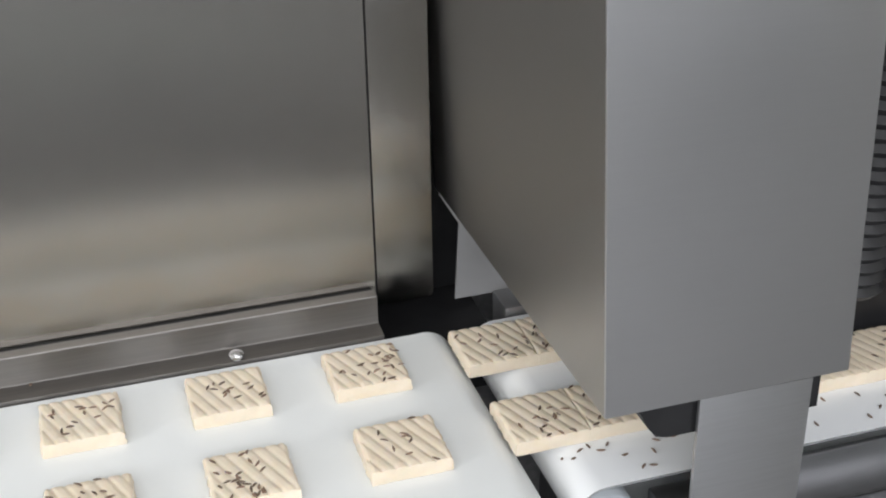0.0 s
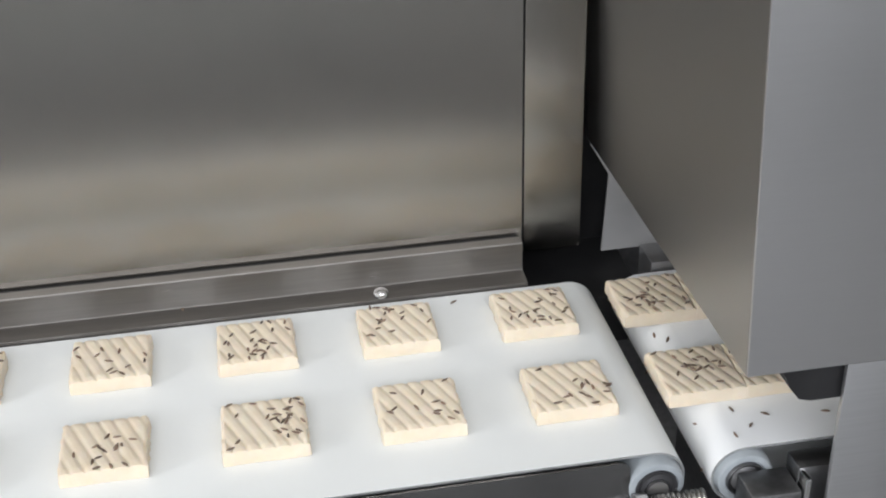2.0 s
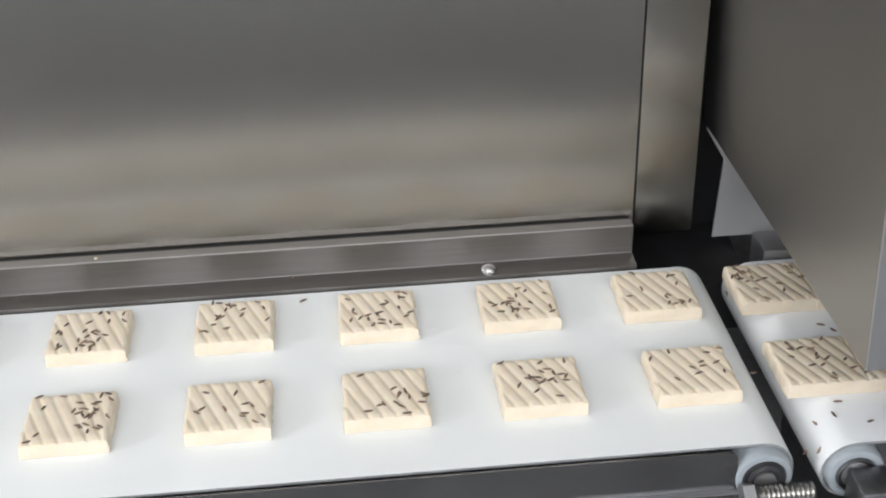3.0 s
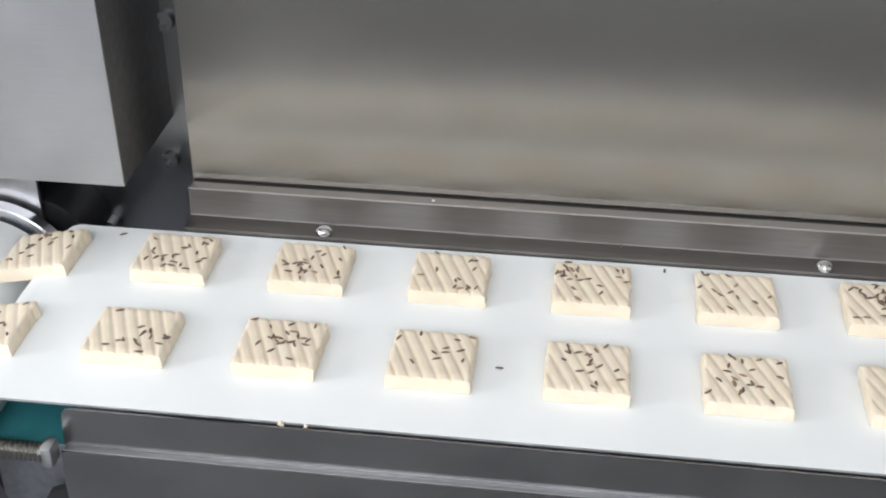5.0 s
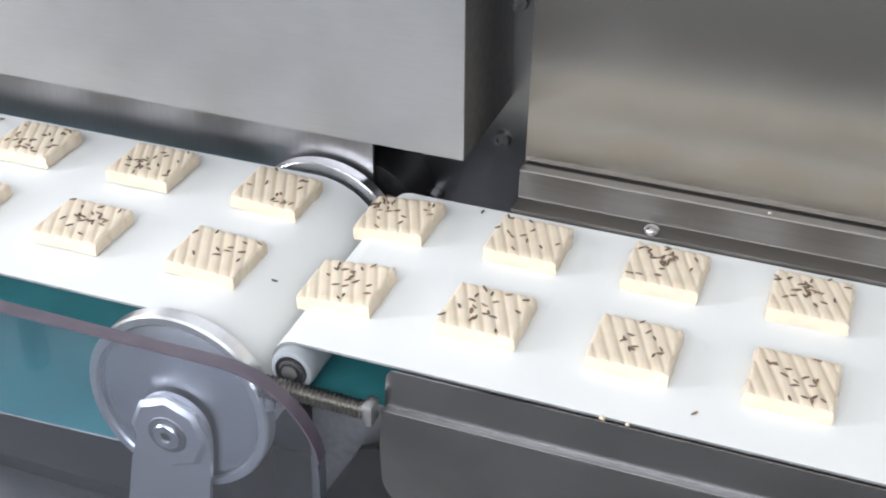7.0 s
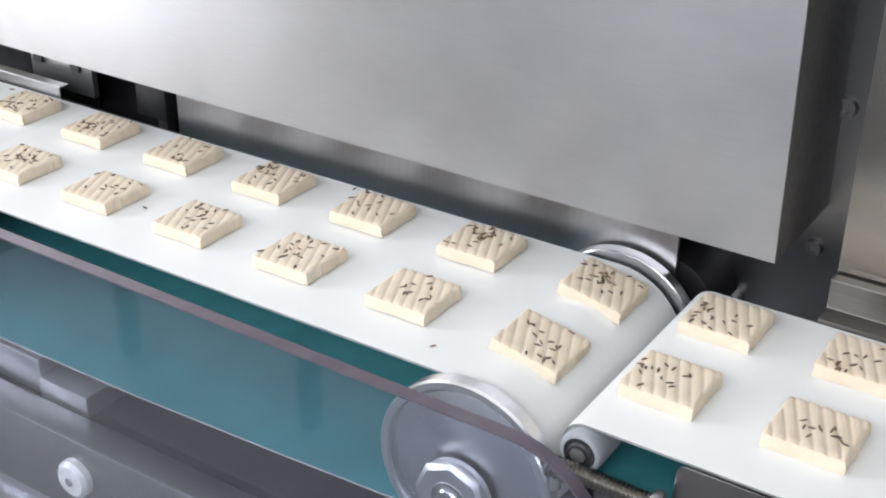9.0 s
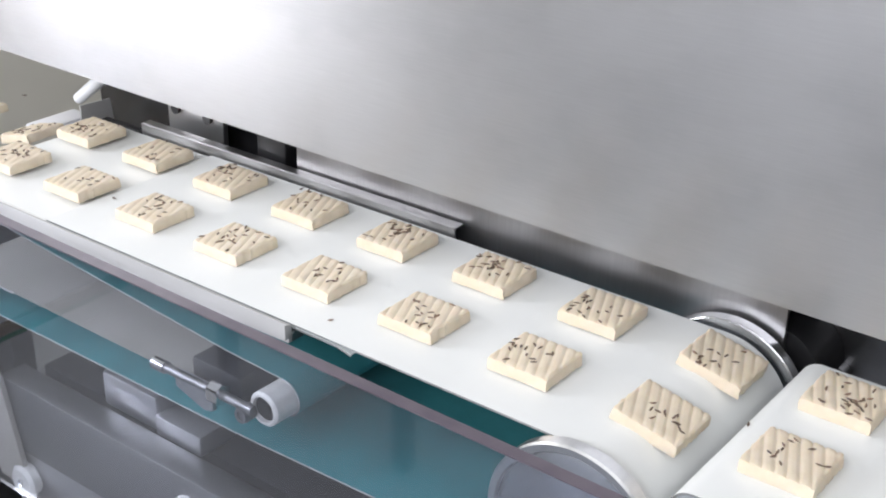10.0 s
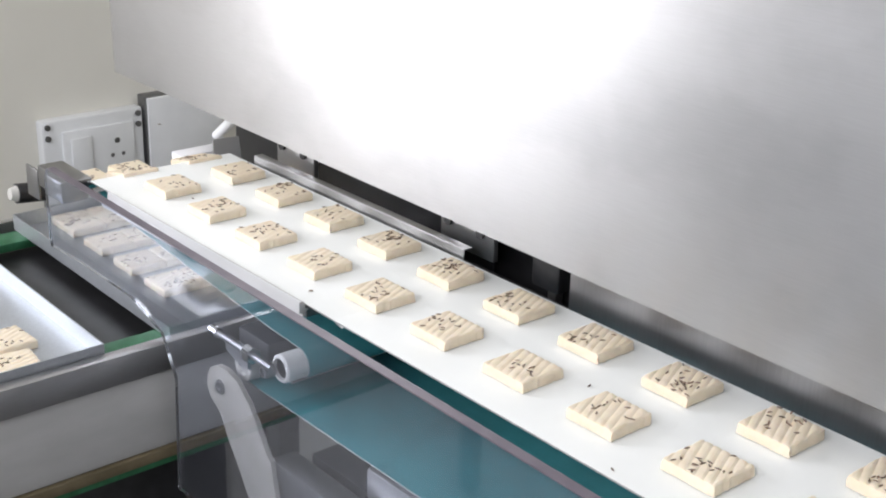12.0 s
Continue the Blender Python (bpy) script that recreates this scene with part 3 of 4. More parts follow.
# ---- machine casing behind the belts ----
def back_panel():
    top = thing("back_panel", Matrix.Identity(4), "brushed stainless steel back panel with a folded foot", "panel")
    part("sheet", box(bmesh.new(), 0.018, 0.5735, 0.0975, 0.0995, 0.004, 0.62), STEEL_PANEL, top, "upright brushed steel sheet")
    part("corner_post", box(bmesh.new(), 0.5748, 0.6175, 0.0972, 0.16, 0.011, 0.62, 0.001), STEEL_PANEL, top, "folded steel corner post")
    part("seam", box(bmesh.new(), 0.5725, 0.5760, 0.0997, 0.102, 0.011, 0.62), SEAM, top)
    # Dark strip that draws the thin seam above the foot rail, no seal.
    part("drawn_seam_line", box(bmesh.new(), 0.018, 0.5705, 0.0950, 0.0974, 0.0245, 0.0256), SEAM, top)
    bm = bmesh.new()
    sheet(bm, [(0.0945, 0.0262), (0.0865, 0.0258), (0.0858, 0.0250), (0.0856, 0.0050), (0.0851, 0.0038), (0.0842, 0.0033), (0.0690, 0.0026), (0.0682, -0.004)], 0.0014, "x", 0.0175, 0.5715)
    part("foot_rail", bm, STEEL_RAIL, top, "folded steel foot rail beside the belt")
    for x in (0.1184, 0.4661):
        sc = part("screw", bmesh.new(), CHROME, top, "bright dome-head screw")
        bm = bmesh.new()
        bmesh.ops.create_uvsphere(bm, u_segments=20, v_segments=10, radius=0.0058, matrix=Matrix.LocRotScale((x, 0.0735, 0.0045), None, (1, 1, 0.7)))
        bm.to_mesh(sc.data)
        bm.free()


def casing():
    """Dark body behind the panel and the end plates seen in the gaps."""
    top = thing("machine_casing", Matrix.Identity(4), "dark steel machine casing behind the belts", "machine")
    part("inner_plate", box(bmesh.new(), -0.16, 0.017, 0.142, 0.148, -0.35, 0.5), STEEL_PLATE, top, "grey inner end plate")
    part("bolt", ring(bmesh.new(), (-0.006, 0.142, 0.13), (0, -1, 0), [(0.0, 0.002), (0.003, 0.002), (0.0035, 0.005), (0.007, 0.005), (0.008, 0.0)], 28), STEEL_DARK, top, "dark socket bolt")
    bl = part("bolt", ring(bmesh.new(), (-0.0132, 0.142, 0.018), (0, -1, 0), [(0.0, 0.002), (0.003, 0.002), (0.0035, 0.005), (0.0062, 0.005), (0.007, 0.0)], 28), STEEL_DARK, top, "dark socket bolt")
    part("shaft_housing", rod(bmesh.new(), (-0.106, 0.0935, -0.036), (-0.106, 0.1415, -0.036), 0.039, None, 40), BLACK_PLASTIC, top, "black round shaft housing")
    part("boss", rod(bmesh.new(), (-0.068, 0.130, -0.044), (-0.068, 0.1415, -0.044), 0.0085, None, 24), STEEL_DARK, top, "small steel boss")
    part("rear_wall", box(bmesh.new(), -0.9, 0.95, 0.19, 0.2, -0.9, 0.62), STEEL_DARK, top)
    # Two black sheets paint the shade in the gap beside the cutter.
    part("recess", box(bmesh.new(), 0.572, 0.66, 0.161, 0.168, -0.2, 0.4), BLACK, top, "black sheet standing in for the gap's shade")
    part("gap_shade_floor", box(bmesh.new(), 0.5735, 0.66, 0.0725, 0.161, -0.06, -0.02), BLACK, top)


def hood():
    top = thing("machine_hood", Matrix.Identity(4), "large satin stainless steel hood over the loading belt", "hood")
    x0, x1, y, z0, z1 = -1.457, -0.0075, 0.032, 0.0545, 0.75
    part("front_sheet", prism(bmesh.new(), [(x0, z0), (x1, z0), (x1 - 0.014, z1), (x0 - 0.02, z1)], "y", y, y + 0.002), STEEL_HOOD, top, "smudged satin steel front sheet")
    part("return_lip", box(bmesh.new(), x0, x1 - 0.002, y + 0.002, y + 0.02, z0 - 0.0, z0 + 0.002), STEEL_H, top)
    # Darker steel than the rest of the hood: this side's shade as colour.
    part("side_sheet", prism(bmesh.new(), [(x1 - 0.002, z0), (x1, z0), (x1 - 0.014, z1), (x1 - 0.016, z1)], "y", y + 0.002, 0.19), STEEL_DARK, top, "side sheet with its shade put into darker steel")
    part("side_sheet", box(bmesh.new(), x0, x0 + 0.002, y + 0.002, 0.19, z0, z1), STEEL_H, top)
    part("top_sheet", box(bmesh.new(), x0, x1, y, 0.19, z1, z1 + 0.002), STEEL_H, top)


def under_hood():
    top = thing("hood_frame", Matrix.Identity(4), "dark frame and steel brackets under the hood", "frame")
    part("back_sheet", box(bmesh.new(), -0.60, -0.097, 0.086, 0.09, -0.12, 0.2), STEEL_BRIGHT, top, "dull steel back sheet")
    part("dark_sheet", box(bmesh.new(), -0.86, -0.60, 0.14, 0.146, -0.12, 0.2), BLACK_PLASTIC, top)
    # Two added uprights draw the light vertical reflections in the dark gap.
    for x in (-0.668, -0.632):
        part("post", box(bmesh.new(), x, x + 0.012, 0.125, 0.137, -0.12, 0.2, 0.001), STEEL_H, top, "slim steel strip drawn for a vertical reflection")
    part("black_stop", box(bmesh.new(), -0.66, -0.62, 0.09, 0.13, -0.01, 0.03, 0.004), BLACK_PLASTIC, top)


back_panel()
casing()
hood()
under_hood()


# ---- cutter ----
def cutter():
    top = thing("cutter_housing", Matrix.Identity(4), "tall plain stainless steel guillotine cutter housing", "machine")
    x0, x1, yf, z0 = 0.632, 0.783, -0.175, 0.08
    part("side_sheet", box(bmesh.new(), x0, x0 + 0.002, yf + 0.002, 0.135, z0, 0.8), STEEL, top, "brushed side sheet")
    part("front_sheet", box(bmesh.new(), x0, x1, yf, yf + 0.002, z0, 0.8, 0.0005), STEEL_MATT, top, "matt grey front sheet")
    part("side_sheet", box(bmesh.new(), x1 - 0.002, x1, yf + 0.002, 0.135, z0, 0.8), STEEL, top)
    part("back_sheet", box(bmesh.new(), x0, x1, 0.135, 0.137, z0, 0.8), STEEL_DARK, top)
    # the housing leans a little towards the back panel
    for ob in top.children:
        for v in ob.data.vertices:
            v.co.x -= 0.043 * (v.co.z - z0)
    part("post", box(bmesh.new(), 0.6895, 0.7605, yf + 0.0005, yf + 0.004, -0.9, z0 - 0.0005, 0.0005), STEEL_H, top, "flat steel post below the housing")
    part("gusset", prism(bmesh.new(), [(0.632, 0.078), (0.647, 0.052), (0.6436, -0.013), (0.70, -0.013), (0.70, 0.078)], "y", 0.127, 0.129), STEEL_PALE, top, "polished notched plate")
    part("dark_bar", prism(bmesh.new(), [(0.654, 0.078), (0.662, 0.062), (0.667, 0.0555), (0.674, 0.0535), (0.77, 0.0535), (0.77, 0.078)], "y", -0.168, -0.15), BLACK, top, "black rounded bar under the housing")
    bl = part("blade", prism(bmesh.new(), [(-0.15, 0.0), (0.12, 0.0), (0.12, 0.10), (-0.15, 0.10)], "x", 0.6595, 0.661), CHROME, top, "thin polished guillotine blade")
    return bl


BLADE = cutter()


def hose(y, x):
    bm = bmesh.new()
    prof = []
    for i in range(60):
        prof += [(0.021, 0.009 * i), (0.025, 0.009 * i + 0.0045)]
    ring(bm, (x, y, 0.07), (0.06, 0.0, 1), prof, 20)
    ob = new("ribbed_hose", mesh_of("ribbed_hose", bm, HOSE))
    tagged(ob, "black ribbed cable hose beside the cutter", "hose")


def side_cabinet():
    top = thing("side_cabinet", Matrix.Identity(4), "dark machine cabinet beside the cutter", "cabinet")
    part("front", box(bmesh.new(), 0.80, 1.5, -0.036, -0.02, 0.002, 0.8, 0.002), BLACK_PLASTIC, top)


side_cabinet()
hose(-0.075, 0.845)
hose(-0.07, 0.897)
hose(-0.075, 0.949)


# ---- acrylic guard ----
def guard():
    top = thing("acrylic_guard", Matrix.Identity(4), "clear acrylic guard panel with dark purple edge", "guard")
    out = [(-1.241, 0.006), (-0.09, 0.001)] + arc(-0.09, -0.064, 0.065, 90, 0, 10) + [(-0.025, -0.30), (-0.948, -0.30), (-0.942, -0.155), (-0.97, -0.11), (-1.038, -0.092), (-1.163, -0.092), (-1.248, -0.097), (-1.251, -0.085), (-1.251, -0.006)]
    p = part("panel", prism(bmesh.new(), out, "y", -0.172, -0.162), ACRYLIC, top)
    p.visible_shadow = False
    edge = out[:12]
    bm = bmesh.new()
    sheet(bm, edge, 0.0012, "y", -0.1722, -0.1618)
    part("edge", bm, ACRYLIC_EDGE, top, "dark purple sawn edge")
    part("end_bracket", box(bmesh.new(), -1.30, -1.215, -0.160, -0.125, -0.034, -0.006, 0.003), STEEL_PLATE, top, "grey steel end bracket")
    part("end_tab", box(bmesh.new(), -1.335, -1.30, -0.160, -0.157, -0.055, -0.014, 0.001), STEEL_PLATE, top, "grey steel tab")


guard()


# ---- biscuits ----
CW, CD, CH = 0.0505, 0.0475, 0.0105
RIDGE = 0.0083


def ridge_height(x, y):
    """Rounded diagonal ribs with narrow grooves."""
    u = (x + 0.42 * y) / RIDGE
    f = u - math.floor(u)
    return -0.0013 * abs(2 * f - 1) ** 5


def biscuit_mesh(name, seed_no):
    rnd = random.Random(seed_no)
    bm = bmesh.new()
    nx, ny = 90, 18
    ph = rnd.random() * RIDGE
    jag = [rnd.uniform(-0.0006, 0.0006) for _ in range(ny + 1)]
    grid = []
    for i in range(nx + 1):
        col = []
        for j in range(ny + 1):
            u, v = i / nx, j / ny
            x, y = (u - 0.5) * CW, v * CD
            if i in (0, nx):
                x += jag[j]
            e = min(u, 1 - u) * CW
            e2 = min(v, 1 - v) * CD
            fall = -0.0012 * max(0, 1 - e / 0.0022) ** 2 - 0.0009 * max(0, 1 - e2 / 0.003) ** 2
            col.append(bm.verts.new((x, y, CH + ridge_height(x + ph, y) + fall)))
        grid.append(col)
    for i in range(nx):
        for j in range(ny):
            bm.faces.new((grid[i][j], grid[i + 1][j], grid[i + 1][j + 1], grid[i][j + 1]))
    rim = [grid[i][0] for i in range(nx)] + [grid[nx][j] for j in range(ny)] + [grid[i][ny] for i in range(nx, 0, -1)] + [grid[0][j] for j in range(ny, 0, -1)]
    last = rim
    for k, zz in enumerate((0.55, 0.12, 0.0)):
        now = []
        for n, w in enumerate(rim):
            g = 1.0 + (0.012, 0.016, 0.004)[k]
            cut = nx <= n < nx + ny or n >= 2 * nx + ny
            wob = rnd.uniform(-0.0005, 0.0006) if cut and k < 2 else 0.00025 * math.sin(n * 0.09 + k + seed_no)
            now.append(bm.verts.new((w.co.x * g + wob, CD / 2 + (w.co.y - CD / 2) * g + wob, CH * zz)))
        for n in range(len(rim)):
            m = (n + 1) % len(rim)
            bm.faces.new((last[n], now[n], now[m], last[m]))
        last = now
    bm.faces.new(last[::-1])
    bmesh.ops.recalc_face_normals(bm, faces=bm.faces[:])
    return mesh_of(name, bm, DOUGH)


def seed_mesh(k):
    """A bent, pointed cumin husk."""
    rnd = random.Random(50 + k)
    bm = bmesh.new()
    n, seg, length = 7, 6, rnd.uniform(0.0048, 0.006)
    bend = rnd.uniform(-0.0004, 0.0004)
    rows = []
    for i in range(n):
        u = i / (n - 1)
        r = 0.0009 * math.sin(math.pi * min(1, max(0, 0.04 + 0.92 * u))) ** 0.7
        rows.append([bm.verts.new(((u - 0.5) * length, bend * (1 - (2 * u - 1) ** 2) + r * math.cos(a * math.tau / seg), 0.0004 + 0.75 * r * math.sin(a * math.tau / seg))) for a in range(seg)])
    for i in range(n - 1):
        for a in range(seg):
            bm.faces.new((rows[i][a], rows[i + 1][a], rows[i + 1][(a + 1) % seg], rows[i][(a + 1) % seg]))
    bm.faces.new(rows[0][::-1])
    bm.faces.new(rows[-1])
    return mesh_of("seed", bm, SEED)


BISCUITS = [biscuit_mesh("biscuit", k) for k in range(4)]
SEEDS = [seed_mesh(k) for k in range(5)]


def biscuit(k, label, group, n_seeds):
    rnd = random.Random(900 + k)
    ob = new("biscuit", BISCUITS[k % 4])
    tagged(ob, label, "biscuit", group)
    cx, cy = rnd.uniform(-0.012, 0.016), rnd.uniform(0.012, 0.034)
    for _ in range(n_seeds):
        s = new("seed", rnd.choice(SEEDS))
        if rnd.random() < 0.55:
            x, y = rnd.gauss(cx, 0.0075), rnd.gauss(cy, 0.0085)
        else:
            x, y = rnd.uniform(-0.023, 0.023), rnd.uniform(0.002, 0.046)
        x, y = max(-0.024, min(0.024, x)), max(0.001, min(0.0465, y))
        s.parent = ob
        s.matrix_basis = pose(x, y, CH - 0.0003, rnd.uniform(-8, 8), rnd.uniform(-10, 10), rnd.uniform(0, 360))
    return ob


FLOW = []
for n in range(-9, 14):
    for row in (0, 1):
        k = (n + 20) * 2 + row
        count = random.Random(k).randint(10, 27)
        ob = biscuit(k, "square ribbed raw biscuit sprinkled with cumin seeds", "biscuits on the belts", count)
        FLOW.append((ob, n, row))


def stray_seed(x, y, z, k, turn):
    ob = new("cumin_seed", SEEDS[k % 5])
    ob.matrix_world = pose(x, y, z, 0, 0, turn)
    return tagged(ob, "loose brown cumin seed on the belt", "seed", "loose seeds")


LOOSE = []
for k in range(104):
    rnd = random.Random(4000 + k)
    y = rnd.choice([rnd.uniform(-0.128, -0.096), rnd.uniform(-0.042, -0.002), rnd.uniform(0.048, 0.06), rnd.uniform(-0.128, -0.096)])
    LOOSE.append((stray_seed(0, y, 0, k, rnd.uniform(0, 360)), 0.64 + 0.64 * k / 104, y, rnd.uniform(0, 360)))

# single seeds that ride between the biscuits
RIDERS = []
for k, (n, dx, y) in enumerate([(1, 0.066, -0.064), (4, 0.07, -0.11), (7, 0.075, -0.036), (8, 0.08, -0.122), (-2, 0.07, 0.057), (3, -0.02, 0.06)]):
    RIDERS.append((stray_seed(0, y, 0, k, 40 * k), n, dx, y, 53 * k))

# crumbs that lie on the foot rail and along its seam
for k, (x, y, z, s) in enumerate([(0.1941, 0.0905, 0.0255, 1.0), (0.2345, 0.0925, 0.0235, 0.8), (0.30, 0.0945, 0.0232, 0.7), (0.3401, 0.0915, 0.0235, 0.8), (0.3278, 0.0815, 0.005, 0.9), (0.165, 0.0712, 0.0, 1.5), (0.19, 0.0705, 0.0, 1.2), (0.135, 0.0705, 0.0, 1.0), (0.135, -0.1325, 0.0, 1.4), (0.15, -0.133, 0.0, 1.0)]):
    bm = bmesh.new()
    bmesh.ops.create_icosphere(bm, subdivisions=1, radius=0.0016 * s)
    rnd = random.Random(k)
    for v in bm.verts:
        v.co *= rnd.uniform(0.6, 1.2)
    ob = new("crumb", mesh_of("crumb", bm, DOUGH if k != 4 else SEED))
    ob.location = (x, y, z)
    tagged(ob, "small pale dough crumb beside the belt", "crumb", "crumbs")


# ---- tray line at the far end ----
def tray(x0, x1, y0, y1, z, label):
    top = thing("baking_tray", Matrix.Identity(4), label, "tray", "baking trays")
    t, h = 0.0015, 0.022
    part("base", box(bmesh.new(), x0, x1, y0, y1, z, z + t), TIN, top)
    for d in ((x0, x0 + t, y0, y1), (x1 - t, x1, y0, y1), (x0 + t, x1 - t, y0, y0 + t), (x0 + t, x1 - t, y1 - t, y1)):
        part("rim", box(bmesh.new(), *d, z + t, z + h), TIN, top)
    return top


def tray_line():
    top = thing("tray_conveyor", Matrix.Identity(4), "cross conveyor with green belts carrying trays", "conveyor")
    z = -0.136
    part("side_frame", box(bmesh.new(), -0.985, -0.975, -1.2, 0.1, z - 0.12, z - 0.022, 0.001), STEEL_PALE, top, "pale steel side frame")
    part("top_rail", box(bmesh.new(), -0.985, -0.968, -1.2, 0.1, z - 0.022, z + 0.012, 0.001), STEEL_H, top, "darker steel top rail")
    part("toothed_belt", box(bmesh.new(), -0.988, -0.974, -1.2, 0.1, z - 0.144, z - 0.1355, 0.001), GREEN, top)
    part("wooden_runner", box(bmesh.new(), -0.99, -0.97, -1.2, 0.1, z - 0.135, z - 0.121, 0.002), COPPER, top, "brown runner strip")
    part("side_frame", box(bmesh.new(), -1.48, -1.47, -1.2, 0.1, z - 0.11, z - 0.004, 0.001), STEEL_H, top)
    for x in (-1.03, -1.42):
        part("green_belt", box(bmesh.new(), x, x + 0.04, -1.2, 0.1, z - 0.012, z, 0.001), GREEN, top)
    part("bed", box(bmesh.new(), -1.47, -0.985, -1.2, 0.1, z - 0.03, z - 0.02), BLACK_PLASTIC, top)
    # Made-up box, darkens the space below the runner strip.
    part("dark_filler", box(bmesh.new(), -1.4, -1.05, -0.3, 0.06, -0.9, -0.32, 0.01), DARK_PAINT, top, "made-up dark box that hides the bright wall")
    for x in (-1.465, -1.02):
        for y in (-1.1, 0.0):
            part("leg", box(bmesh.new(), x, x + 0.03, y, y + 0.03, -0.9, z - 0.1), STEEL_DARK, top)


tray_line()
tray(-1.425, -0.982, -0.148, 0.075, -0.1355, "bare tin baking tray under the belt nose")
tray(-1.43, -0.987, -0.70, -0.2314, -0.1355, "bare tin baking tray with a few biscuits")
for k, (x, y, turn) in enumerate([(-1.083, -0.325, 4), (-1.026, -0.341, -6), (-1.10, -0.41, 10), (-1.21, -0.385, 0), (-1.13, -0.47, 5), (-1.24, -0.46, 2)]):
    ob = biscuit(300 + k, "square ribbed raw biscuit lying on a tray", "biscuits on trays", 12)
    ob.matrix_world = pose(x, y, -0.134, 0, 0, turn)


def socket_box():
    top = thing("socket_box", Matrix.Identity(4), "white wall socket box with switch and socket", "socket box")
    y0, y1, z0, z1 = 0.215, 0.437, -0.40, -0.225
    part("case", box(bmesh.new(), -2.2, -2.17, y0, y1, z0, z1, 0.006), WHITE_PLASTIC, top)
    cv = part("cover", box(bmesh.new(), -2.17, -2.162, y0 + 0.04, y1 - 0.025, z0 + 0.02, z1 - 0.025, 0.003), WHITE_PLASTIC, top, "raised switch plate")
    part("switch", box(bmesh.new(), -2.162, -2.156, y0 + 0.055, y0 + 0.10, z0 + 0.03, z1 - 0.04, 0.003), WHITE_PLASTIC, cv)
    for y, z, r in ((0.372, -0.285, 0.006), (0.36, -0.315, 0.0042), (0.384, -0.315, 0.0042)):
        part("socket_hole", rod(bmesh.new(), (-2.163, y, z), (-2.1615, y, z), r), STEEL_DARK, cv)
    for y in (y0 + 0.012, y1 - 0.012):
        for z in (z1 - 0.012, z1 - 0.035):
            part("screw", rod(bmesh.new(), (-2.17, y, z), (-2.166, y, z), 0.006), STEEL_DARK, top)


socket_box()


def side_roller():
    top = thing("cross_roller", Matrix.Identity(4), "dark roller with a cream end beside the tray", "roller")
    part("barrel", rod(bmesh.new(), (-1.452, -0.130, -0.095), (-1.452, -0.09, -0.099), 0.014, None, 28), BLACK_PLASTIC, top, "dark barrel")
    part("end_cap", rod(bmesh.new(), (-1.452, -0.139, -0.094), (-1.452, -0.130, -0.095), 0.008, 0.0115, 28), NYLON, top, "cream end cap")
    part("bracket", box(bmesh.new(), -1.46, -1.444, -0.088, -0.084, -0.15, -0.085, 0.0004), STEEL_DARK, top)


side_roller()


def wall_panel():
    top = thing("control_box", Matrix.Identity(4), "pale grey control box on the wall, shadowed side painted dark", "box")
    part("door", box(bmesh.new(), -2.165, -2.155, 0.443, 0.62, -0.42, -0.207, 0.003), WHITE_PLASTIC, top)
    # Case in dark steel: the box side's shadow as colour.
    part("case", box(bmesh.new(), -2.2, -2.1655, 0.441, 0.622, -0.422, -0.205, 0.003), STEEL_DARK, top)


wall_panel()


def lower_frame():
    top = thing("lower_frame", Matrix.Identity(4), "pale steel rail with white support rollers", "frame")
    part("rail", box(bmesh.new(), -0.775, -0.19, -0.150, -0.12, -0.262, -0.1835, 0.002), STEEL_DARK, top, "pale steel lower rail")
    part("lower_plate", box(bmesh.new(), -0.785, -0.19, -0.146, -0.12, -0.38, -0.2625, 0.002), STEEL_H, top)
    blk = part("sensor_block", box(bmesh.new(), -0.66, -0.585, -0.115, -0.07, -0.187, -0.150, 0.004), STEEL_H, top, "dull steel sensor block")
    part("label_plate", box(bmesh.new(), -0.584, -0.525, -0.118, -0.075, -0.187, -0.166, 0.002), STEEL_H, blk, "satin steel cover plate")
    for x, z in ((-0.508, -0.219), (-0.748, -0.293)):
        r = part("support_roller", ring(bmesh.new(), (x, -0.146, z), (0, -1, 0), [(0.0, 0.0), (0.016, 0.0), (0.0175, 0.002), (0.0175, 0.010), (0.014, 0.0135), (0.0, 0.0135)], 32), NYLON, top, "white nylon support roller")
        part("axle", rod(bmesh.new(), (x, -0.1612, z), (x, -0.158, z), 0.004), CHROME, r)
    part("base_box", box(bmesh.new(), -0.78, -0.19, -0.095, 0.08, -0.9, -0.2), DARK_PAINT, top, "dark machine base")
    for x in (-0.78, -0.23):
        part("leg", box(bmesh.new(), x, x + 0.04, -0.119, -0.105, -0.9, -0.29, 0.002), STEEL_DARK, top)


lower_frame()


# ---- movement ----
def surface(x):
    """Height that a biscuit's underside follows along the line."""
    if x > -0.055:
        return 0.0
    if x > ROLL_X:
        u = (x + 0.055) / (ROLL_X + 0.055)
        return -0.010 * math.sin(math.pi * u) ** 2
    return left_top(x) + 0.0006


def carriage_shift(t):
    keys = [(0, 0), (9.02, 0), (9.1, 0.03), (9.5, 0.332), (9.62, 0.44), (9.7, 0.474), (9.76, 0.464), (10.0, 0.346), (10.5, 0.111), (10.68, 0.025), (10.8, 0), (12, 0)]
    for (a, u), (b, v) in zip(keys, keys[1:]):
        if t <= b:
            return u + (v - u) * (t - a) / (b - a)
    return 0.0


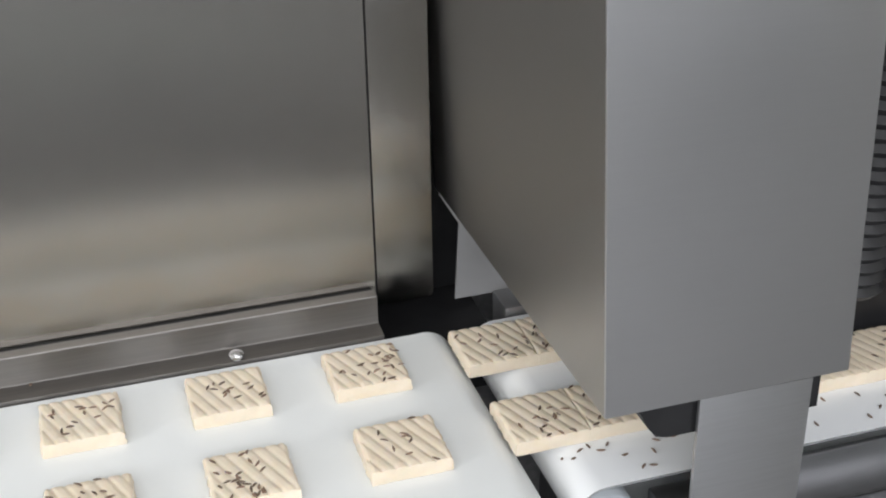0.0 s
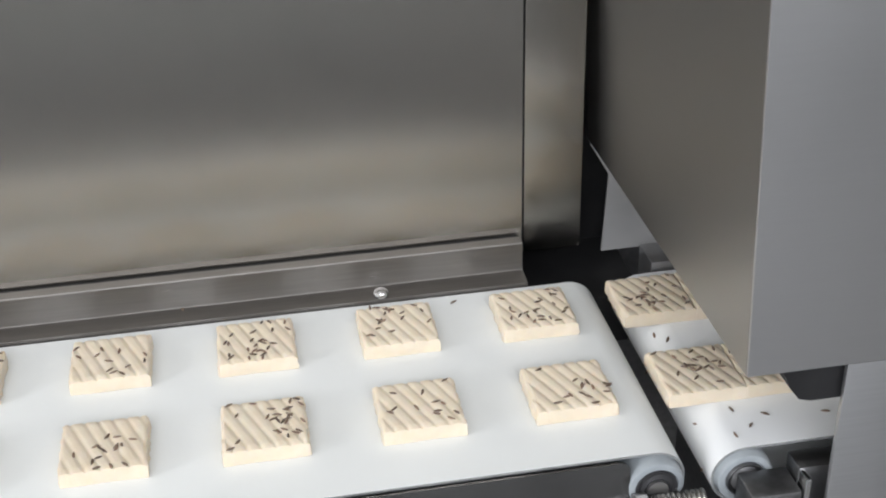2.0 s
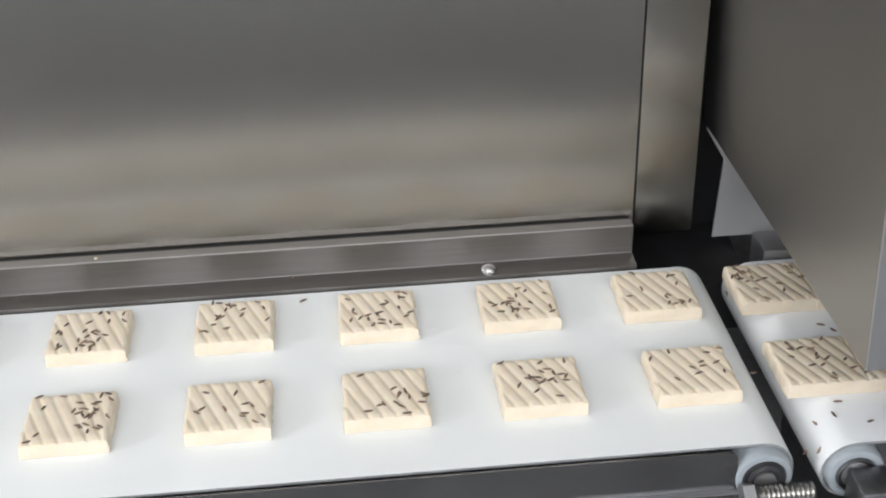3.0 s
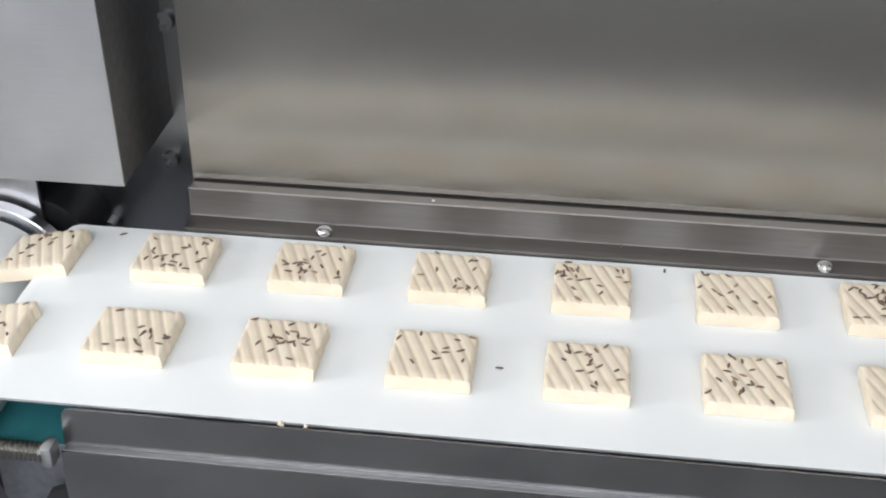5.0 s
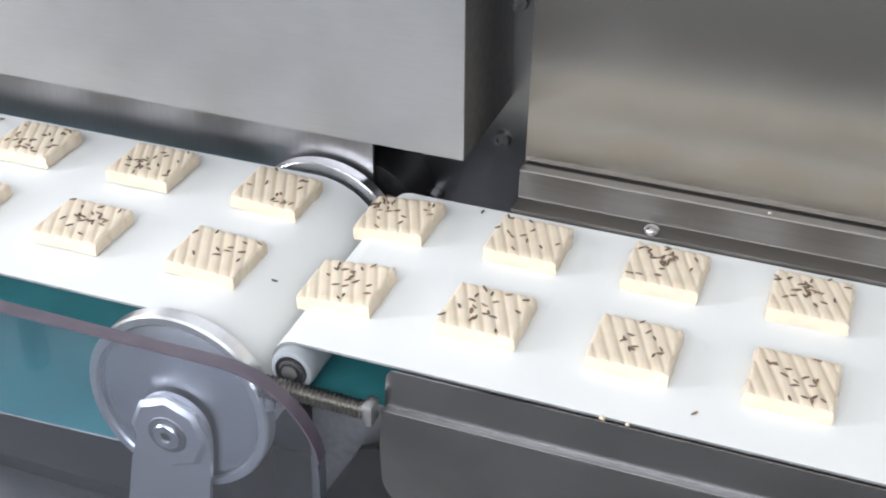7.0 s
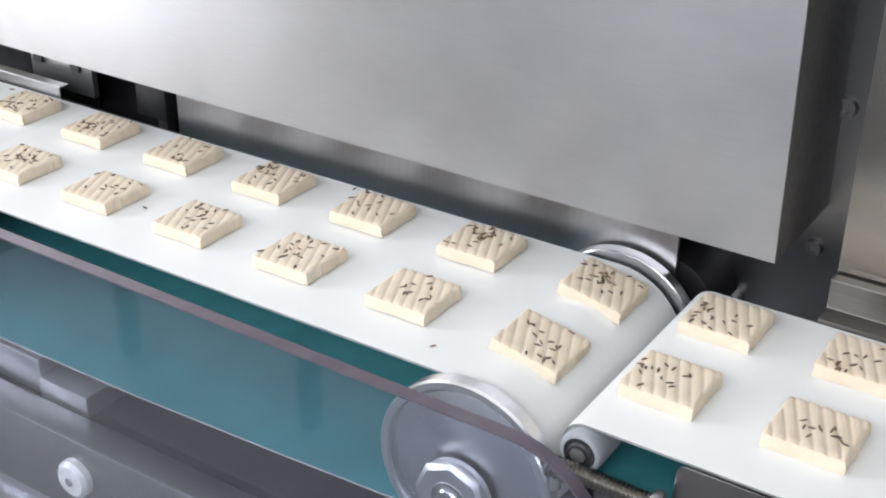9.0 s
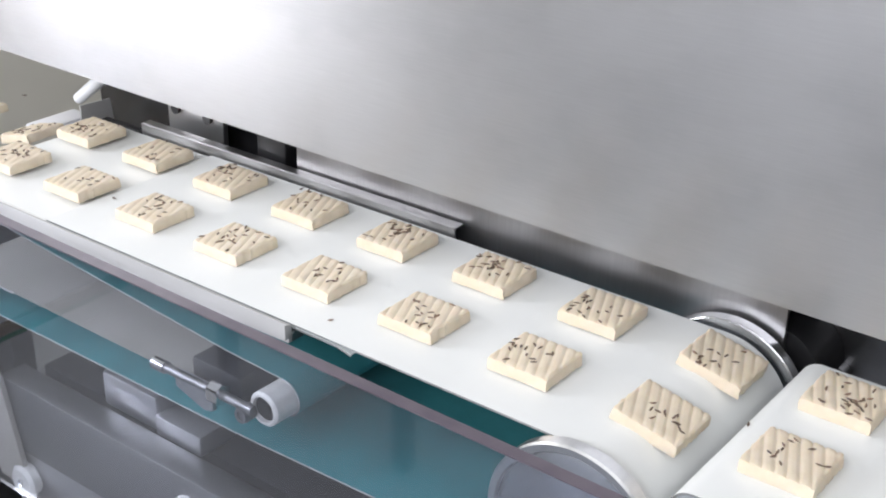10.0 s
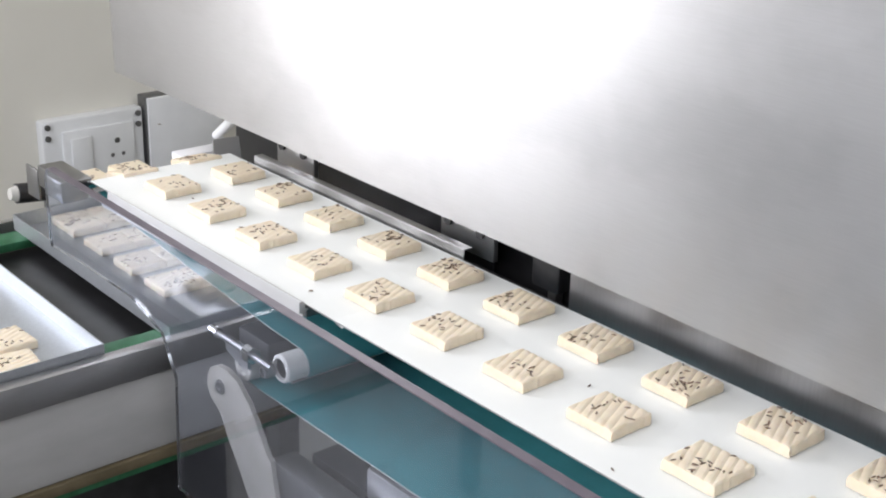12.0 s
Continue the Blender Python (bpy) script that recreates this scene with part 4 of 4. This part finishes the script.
def biscuit_x(n, t):
    """Left edge of column n: slow bar before the cut, then the middle and the loading belt."""
    t0 = 5.53 + PITCH_T * n
    x_free = X_CUT - 0.05
    t_cut = t0 - x_free / V_MID
    if t < t_cut:
        return x_free + V_BAR * (t_cut - t)
    if t < t0:
        return V_MID * (t0 - t)
    if t < t0 + 0.83:
        return V_MID * (t0 - t)
    return -V_LEFT * (t - t0) + 0.0125


def biscuit_rows(n, row):
    rows, dropped = [], None
    y = -0.0916 * row
    for i in range(0, 121):
        t = i * 0.1
        x = biscuit_x(n, t)
        mid = x + 0.025
        nose = X_NOSE + carriage_shift(t)
        over = nose - mid
        if dropped is None and over > 0.06 and (n < -2 or t > 10.8):
            dropped = (t, max(x, -1.5))
        if dropped:
            u = min(1.0, (t - dropped[0]) / 0.3)
            early = dropped[0] < 8.9
            to = (-1.04 - 0.06 * row - 0.12 * (n % 3), 0.022) if early else (dropped[1] - 0.10, y - 0.042 if row == 0 else y)
            rows.append((t, pose(dropped[1] + 0.025 + (to[0] - dropped[1]) * u, y + (to[1] - y) * u, -0.006 - 0.1275 * u * u)))
            continue
        zl, zr = surface(x), surface(x + 0.05)
        if over > 0:
            zl, zr = zl - min(0.032, over * 1.5), zr - min(0.02, max(0, over - 0.005))
        rows.append((t, pose(mid, y, (zl + zr) / 2 + 0.0002, 0, -math.degrees(math.atan2(zr - zl, 0.05)), 0)))
    return rows


def motions():
    for ob, n, row in FLOW:
        walk(ob, biscuit_rows(n, row))
    rows = [(0, 0), (9.02, 0), (9.1, 0.03), (9.3, 0.18), (9.5, 0.332), (9.62, 0.44), (9.7, 0.474), (9.76, 0.464), (10.0, 0.346), (10.5, 0.111), (10.68, 0.025), (10.8, 0), (12, 0)]
    walk(CARRIAGE, [(t, pose(d, 0, 0)) for t, d in rows])
    times = sorted({t for t, d in rows} | {0.05 * i for i in range(180, 218)})
    for k, p in enumerate(SLACK):
        walk(p, [(t, pose(min(X_TAKE - 0.004 + carriage_shift(t), X_FIX + 0.094 * (k + 1)), 0, Z_FIX + R_FIX + 0.0005 - 0.00012 * k)) for t in times])
    # the blade drops once a cut
    rows, t_cut = [], 5.53 - (X_CUT - 0.05) / V_MID
    k0 = -int(t_cut / PITCH_T) - 1
    rows.append((0.0, pose(0, 0, 0.1)))
    for k in range(k0, 40):
        c = t_cut + PITCH_T * k
        for dt, z in ((-0.12, 0.1), (0.03, 0.003), (0.15, 0.1)):
            if 0.03 < c + dt < 11.97:
                rows.append((c + dt, pose(0, 0, z)))
    rows.append((12.0, pose(0, 0, 0.1)))
    walk(BLADE, rows)
    for ob, n, dx, y, turn in RIDERS:
        rows = []
        for i in range(25):
            t = 0.5 * i
            x = biscuit_x(n, t) + dx
            rows.append((t, pose(x, y, max(surface(x), -0.012) + 0.0004, 0, 0, turn)))
        walk(ob, rows)
    # loose seeds ride on the infeed belt and go down at its nose
    for ob, x0, y, turn in LOOSE:
        rows = []
        t_edge = (x0 - 0.654) / V_BAR
        for i in range(0, 25):
            t = i * 0.5
            x = x0 - V_BAR * t
            if x > 0.654:
                rows.append((t, pose(x, y, 0.0004, 0, 0, turn)))
            else:
                a = min((0.654 - x) / 0.02, math.pi)
                rows.append((t, pose(0.654 - 0.0202 * math.sin(a), y, -0.02 + 0.0202 * math.cos(a), 0, -math.degrees(a) * 0.5, turn)))
        walk(ob, rows)


motions()
